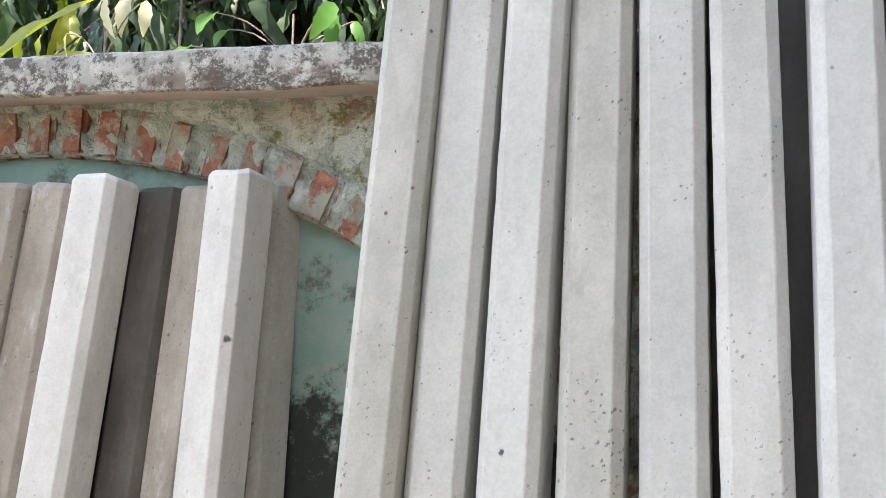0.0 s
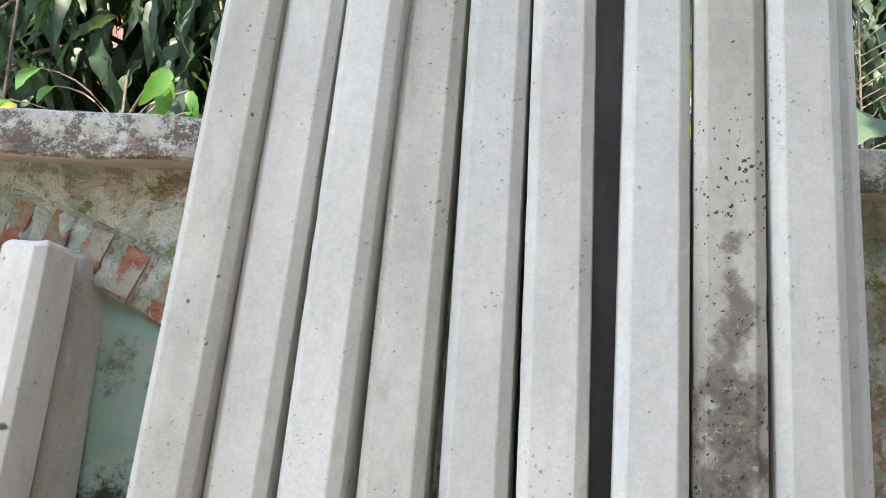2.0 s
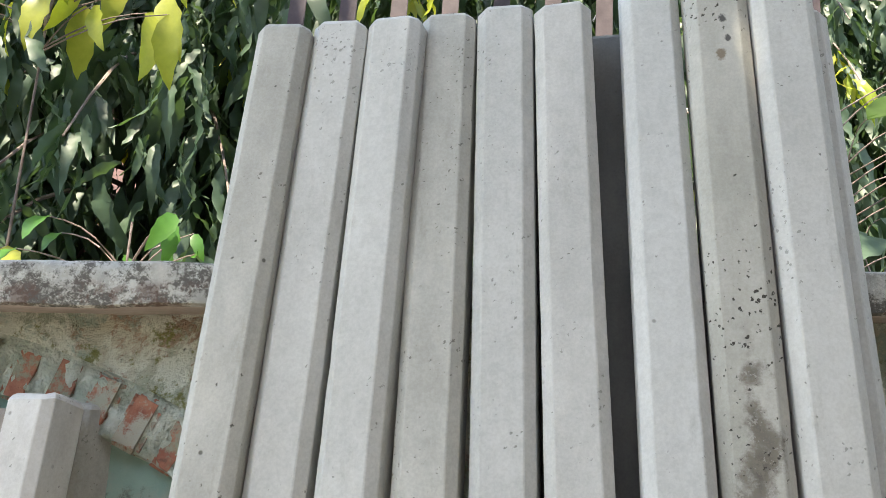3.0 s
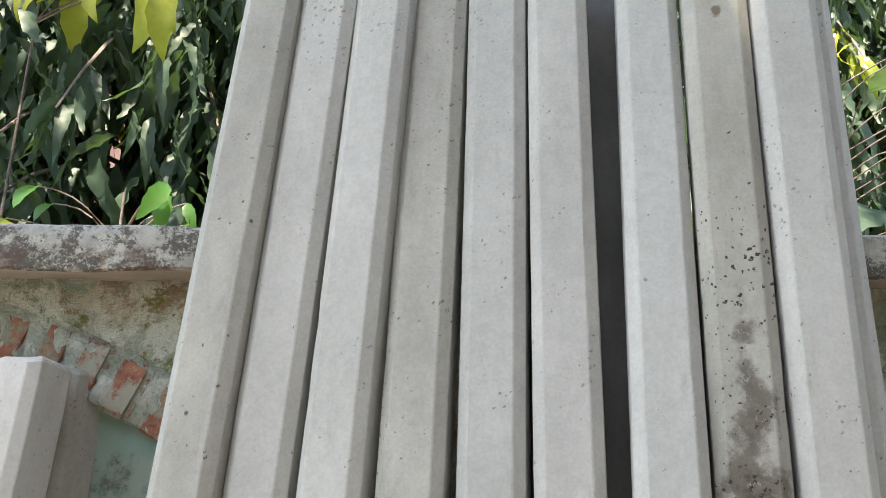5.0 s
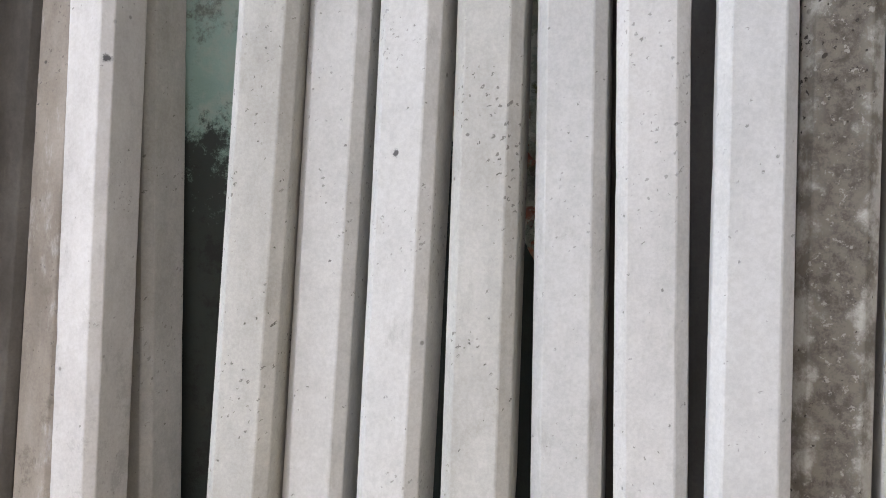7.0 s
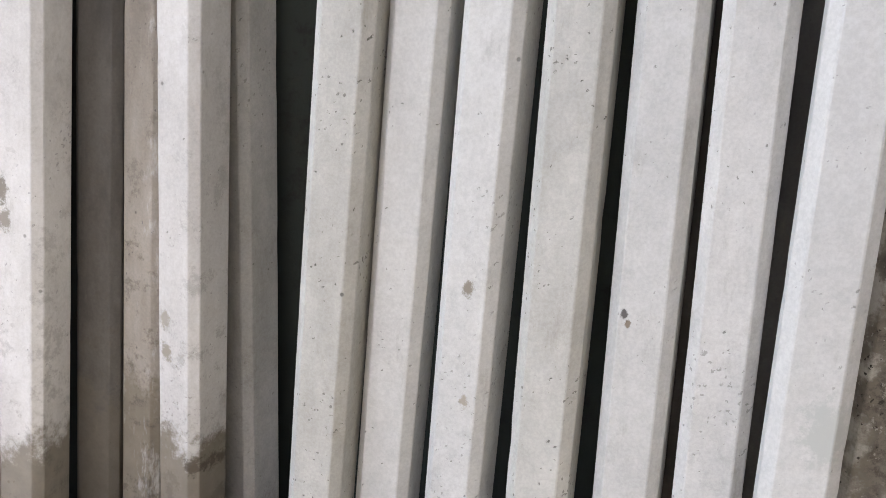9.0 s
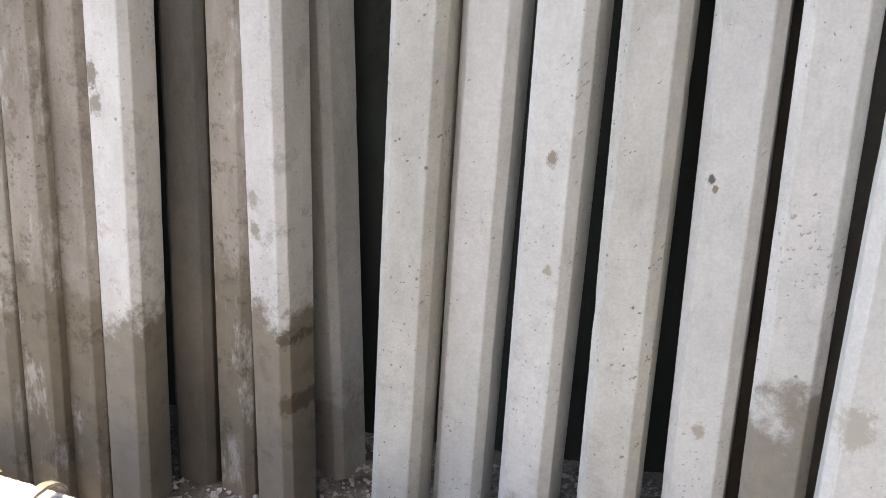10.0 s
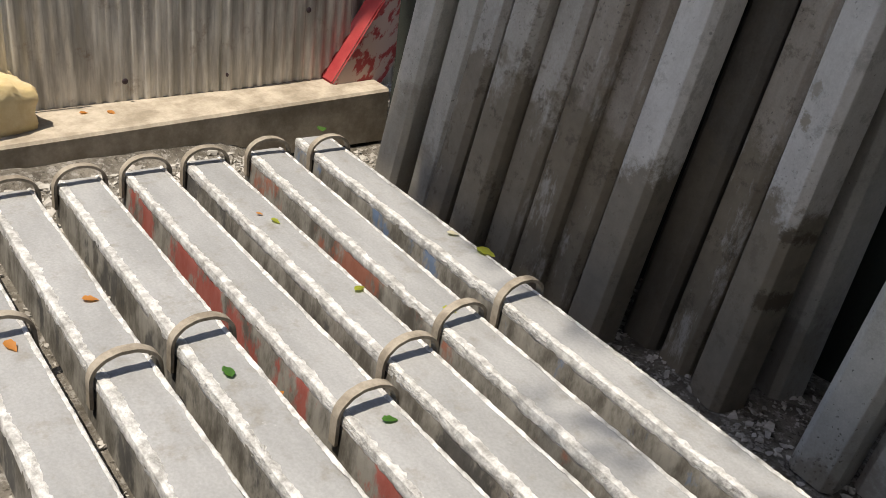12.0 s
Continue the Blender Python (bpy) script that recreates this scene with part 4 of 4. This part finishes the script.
def broad_plant(name, origin, count, size, mat, spread, label, seed, down=(0.1, 0.7)):
    """A shrub of broad pointed leaves on thin stems."""
    RNG.seed(seed)
    root = tagged(new(name), label, "plant")
    root.location = origin
    me = mesh("leaf", *blade(size, size * 0.34, 0.5, 0.05, seed, 0.2, 8), mat, 80)
    for i in range(count):
        tip = Vector((RNG.uniform(-1, 1) * spread[0], RNG.uniform(-1, 1) * spread[1], RNG.uniform(0.05, 1) * spread[2]))
        face = math.atan2(tip.y - 0.3, tip.x) + RNG.uniform(-0.6, 0.6)
        thing("leaf", me, leaf_pose(tip, RNG.uniform(*down), face, RNG.uniform(0.7, 1.25)), root)
        foot = Vector((0, 0, max(0.0, tip.z - 0.12)))
        pts = [tuple(foot.lerp(tip, k / 5) + Vector((0, 0, 0.03 * math.sin(math.pi * k / 5)))) for k in range(6)]
        thing("stalk", tube("stalk", pts, 0.0025, 0.0015, BARK, 5), None, root)
    pts = [(0.02 * rand_noise(k, seed, 0), 0.02 * rand_noise(k, 3, seed), -origin[2] + (origin[2] + spread[2]) * k / 8) for k in range(9)]
    thing("stem", tube("stem", pts, 0.007, 0.003, BARK, 6), None, root)


broad_plant("shrub", (-0.75, 1.98, 2.08), 14, 0.11, LEAF_BROAD, (0.3, 0.08, 0.2), "mid-green broad-leaved climber on the wall top", 5)
broad_plant("shrub", (-0.42, 1.9, 2.1), 4, 0.11, LEAF_PALE, (0.06, 0.05, 0.12), "pale leaf cluster beside the post", 6, (0.5, 0.9))
broad_plant("shrub", (1.12, 2.5, 2.1), 34, 0.36, LEAF, (0.4, 0.25, 0.9), "large dark-leaved plant behind wall", 9, (0.0, 0.5))
broad_plant("shrub", (2.7, 5.2, 2.9), 60, 0.2, LEAF_YOUNG, (0.6, 0.3, 1.2), "sunlit yellow-green shrub before a house", 10)


def house(name, x0, x1, y, mat, label):
    root = tagged(new(name), label, "house")
    root.location = ((x0 + x1) / 2, y, 0)
    h = (x1 - x0) / 2
    thing("wall", mesh("wall", *box_data(-h, h, 0, 4, 0, 6, 0.02), mat), None, root)
    verts = [(-h - 0.3, -0.3, 6), (h + 0.3, -0.3, 6), (h + 0.3, 4.3, 6), (-h - 0.3, 4.3, 6), (-h - 0.3, 2, 7.4), (h + 0.3, 2, 7.4)]
    thing("roof", mesh("roof", verts, [(0, 1, 5, 4), (2, 3, 4, 5), (0, 4, 3), (1, 2, 5), (3, 2, 1, 0)], MAUVE), None, root)


broad_plant("shrub", (-1.25, 2.12, 2.1), 9, 0.26, LEAF_YOUNG, (0.16, 0.08, 0.16), "sunlit yellow-green long-leaved plant over the wall", 14, (0.2, 0.8))
broad_plant("shrub", (-1.15, 2.2, 2.85), 20, 0.2, LEAF_YOUNG, (0.42, 0.1, 0.3), "hanging yellow-green young leaves of a tree", 15, (0.7, 1.0))
broad_plant("shrub", (-1.22, 1.96, 2.1), 7, 0.1, LEAF_PALE, (0.14, 0.05, 0.26), "pale wavy leaves hanging over the wall top", 27, (0.75, 1.0))


def long_leaf_plant():
    """A plant whose long yellow leaves rise in an arc over the wall top."""
    root = tagged(new("plant"), "plant with long sunlit yellow-green leaves over the wall", "plant")
    root.location = (-1.72, 2.06, 0)
    pts = [(0.01 * rand_noise(k, 7, 0), 0.01 * rand_noise(k, 3, 7), 2.12 * k / 8) for k in range(9)]
    thing("stem", tube("stem", pts, 0.018, 0.01, BARK, 7), None, root)
    for turn, rise, length, seed in ((-4, -48, 0.52, 1.0), (8, -34, 0.45, 2.3), (170, -40, 0.45, 3.1)):
        me = mesh("leaf", *blade(length, 0.11, 0.35, 0.05, seed, 0.3, 14), LEAF_YOUNG, 80)
        thing("leaf", me, pose(0, 0, 2.1, 0, 0, turn) @ pose(0, 0, 0, 0, rise, 0) @ pose(0, 0, 0, 50, 0, 0), root)


long_leaf_plant()
house("house", 0.2, 8.0, 6.5, HOUSE, "pale lilac plastered house behind the garden")
house("house", -9.0, -0.2, 5.2, MAUVE, "mauve-brown brick house behind the trees")


# ---- small things ----
def gravel(name, x0, x1, y0, y1, count, r0, r1, label, seed, on=0.0):
    RNG.seed(seed)
    verts, faces = [], []
    cube = [(-1, -1, -1), (1, -1, -1), (1, 1, -1), (-1, 1, -1), (-1, -1, 1), (1, -1, 1), (1, 1, 1), (-1, 1, 1)]
    quads = [(3, 2, 1, 0), (4, 5, 6, 7), (0, 1, 5, 4), (1, 2, 6, 5), (2, 3, 7, 6), (3, 0, 4, 7)]
    for _ in range(count):
        x, y = RNG.uniform(x0, x1), RNG.uniform(y0, y1)
        r = r0 + (r1 - r0) * RNG.random() ** 2.5
        m = Matrix.Translation((x, y, ground_height(x, y) + on + r * 0.2)) @ Euler((RNG.gauss(0, 0.4), RNG.gauss(0, 0.4), RNG.uniform(0, 6))).to_matrix().to_4x4()
        s = (r, r * RNG.uniform(0.5, 1), r * RNG.uniform(0.25, 0.5))
        o = len(verts)
        verts += [tuple(m @ Vector([c * q * RNG.uniform(0.25, 0.9) for c, q in zip(p, s)])) for p in cube]
        faces += [tuple(i + o for i in f) for f in quads]
    thing(name, mesh(name, verts, faces, GRAVEL), label=label, category="gravel", kind="stuff")


gravel("gravel", -2.15, 0.6, 1.05, 1.62, 4200, 0.003, 0.014, "broken stone chips and dust at the feet of the posts", 21)
gravel("gravel", -2.15, 0.5, -0.2, 1.15, 6000, 0.003, 0.012, "crumbled cement bits between the lying posts", 22)
gravel("gravel", -2.2, -1.95, 0.1, 1.5, 900, 0.005, 0.02, "pale stone chips along the kerb foot", 29)
gravel("rubble", -2.36, -2.2, 1.6, 1.9, 60, 0.015, 0.045, "pale rubble behind the kerb", 23)


def fallen(x, y, z, mat, size, turn, label):
    me = mesh("fallen_leaf", *blade(size, size * 0.5, 0.1, 0.06, turn, 0.3, 6), mat, 80)
    thing("fallen_leaf", me, pose(x, y, z + 0.006, 6, 4, turn), None, label, "leaf", "fallen leaves")


GREEN_L, YEL_L, ORA_L = "small green leaf fallen on concrete", "yellow leaf fallen on concrete", "dry orange leaf fallen on concrete"
for row in [
    (-1.275, 1.163, 0.1, LEAF_YOUNG, 0.05, 20, YEL_L), (-1.159, 0.472, 0.1, LEAF_BROAD, 0.04, 170, GREEN_L), (-1.132, 0.927, 0.1, LEAF_YOUNG, 0.03, 30, YEL_L),
    (-1.506, 0.369, 0.1, LEAF_ORANGE, 0.03, 60, ORA_L), (-1.445, 0.214, 0.1, LEAF_ORANGE, 0.035, 10, ORA_L), (-0.935, 0.611, 0.1, LEAF_BROAD, 0.028, 60, GREEN_L),
    (-1.150, 0.535, 0.03, LEAF_ORANGE, 0.045, 100, ORA_L), (-1.651, 0.829, 0.1, LEAF_ORANGE, 0.016, 45, "red petal fallen on concrete"), (-1.612, 0.844, 0.1, LEAF_YOUNG, 0.025, 15, YEL_L),
    (-1.272, 0.817, 0.1, LEAF_YOUNG, 0.03, 100, YEL_L), (-1.994, 1.260, 0.1, LEAF_BROAD, 0.055, 150, "large green fallen leaf"), (-1.365, 1.156, 0.1, LEAF_PALE, 0.03, 45, "pale dry leaf fallen on concrete"),
    (-0.83, 1.24, -0.045, LEAF_BROAD, 0.045, 95, GREEN_L), (-0.70, 1.20, -0.04, LEAF_ORANGE, 0.045, 45, ORA_L), (-0.93, 1.27, -0.045, LEAF_ORANGE, 0.04, 15, ORA_L),
    (-1.25, 0.385, 0.0, LEAF_BROAD, 0.035, 75, GREEN_L), (-0.98, 1.24, -0.04, LEAF_YOUNG, 0.03, 45, YEL_L),
    (-2.39, 0.82, 0.088, LEAF_ORANGE, 0.03, 25, ORA_L), (-2.41, 0.75, 0.086, LEAF_ORANGE, 0.025, 80, ORA_L),
]:
    fallen(*row)


# ---- bricks of the arch ----
def bricks():
    rng = random.Random(31)
    shapes = []
    for k in range(6):
        verts, faces = box_data(-0.0295, 0.0295, -0.018, 0.03, 0, 0.108, 0.009)
        verts = [(x + 0.006 * rand_noise(x * 50, y * 50, z * 40, k), y + 0.009 * rand_noise(x * 40, z * 40, 5, k), z + 0.007 * rand_noise(x * 50, z * 50, 8, k)) for x, y, z in verts]
        shapes.append(mesh("brick", verts, faces, BRICK, 50))
    step = 0.0775 / (R_IN + 0.05)
    for i in range(-19, 20):
        a = math.pi / 2 - (i * step + 0.013)
        c = Vector((AX + (R_IN + 0.003) * math.cos(a), WALL_Y + rng.uniform(0.012, 0.022), AZ + (R_IN + 0.003) * math.sin(a)))
        if c.z < 0.1 or c.x < -2.15:
            continue
        m = Matrix.Translation(c) @ Matrix.Rotation(math.pi / 2 - a, 4, "Y") @ Matrix.Diagonal((rng.uniform(0.85, 1.1), 1, rng.uniform(0.9, 1.0), 1))
        thing("brick", shapes[rng.randrange(6)], m, WALL)


bricks()
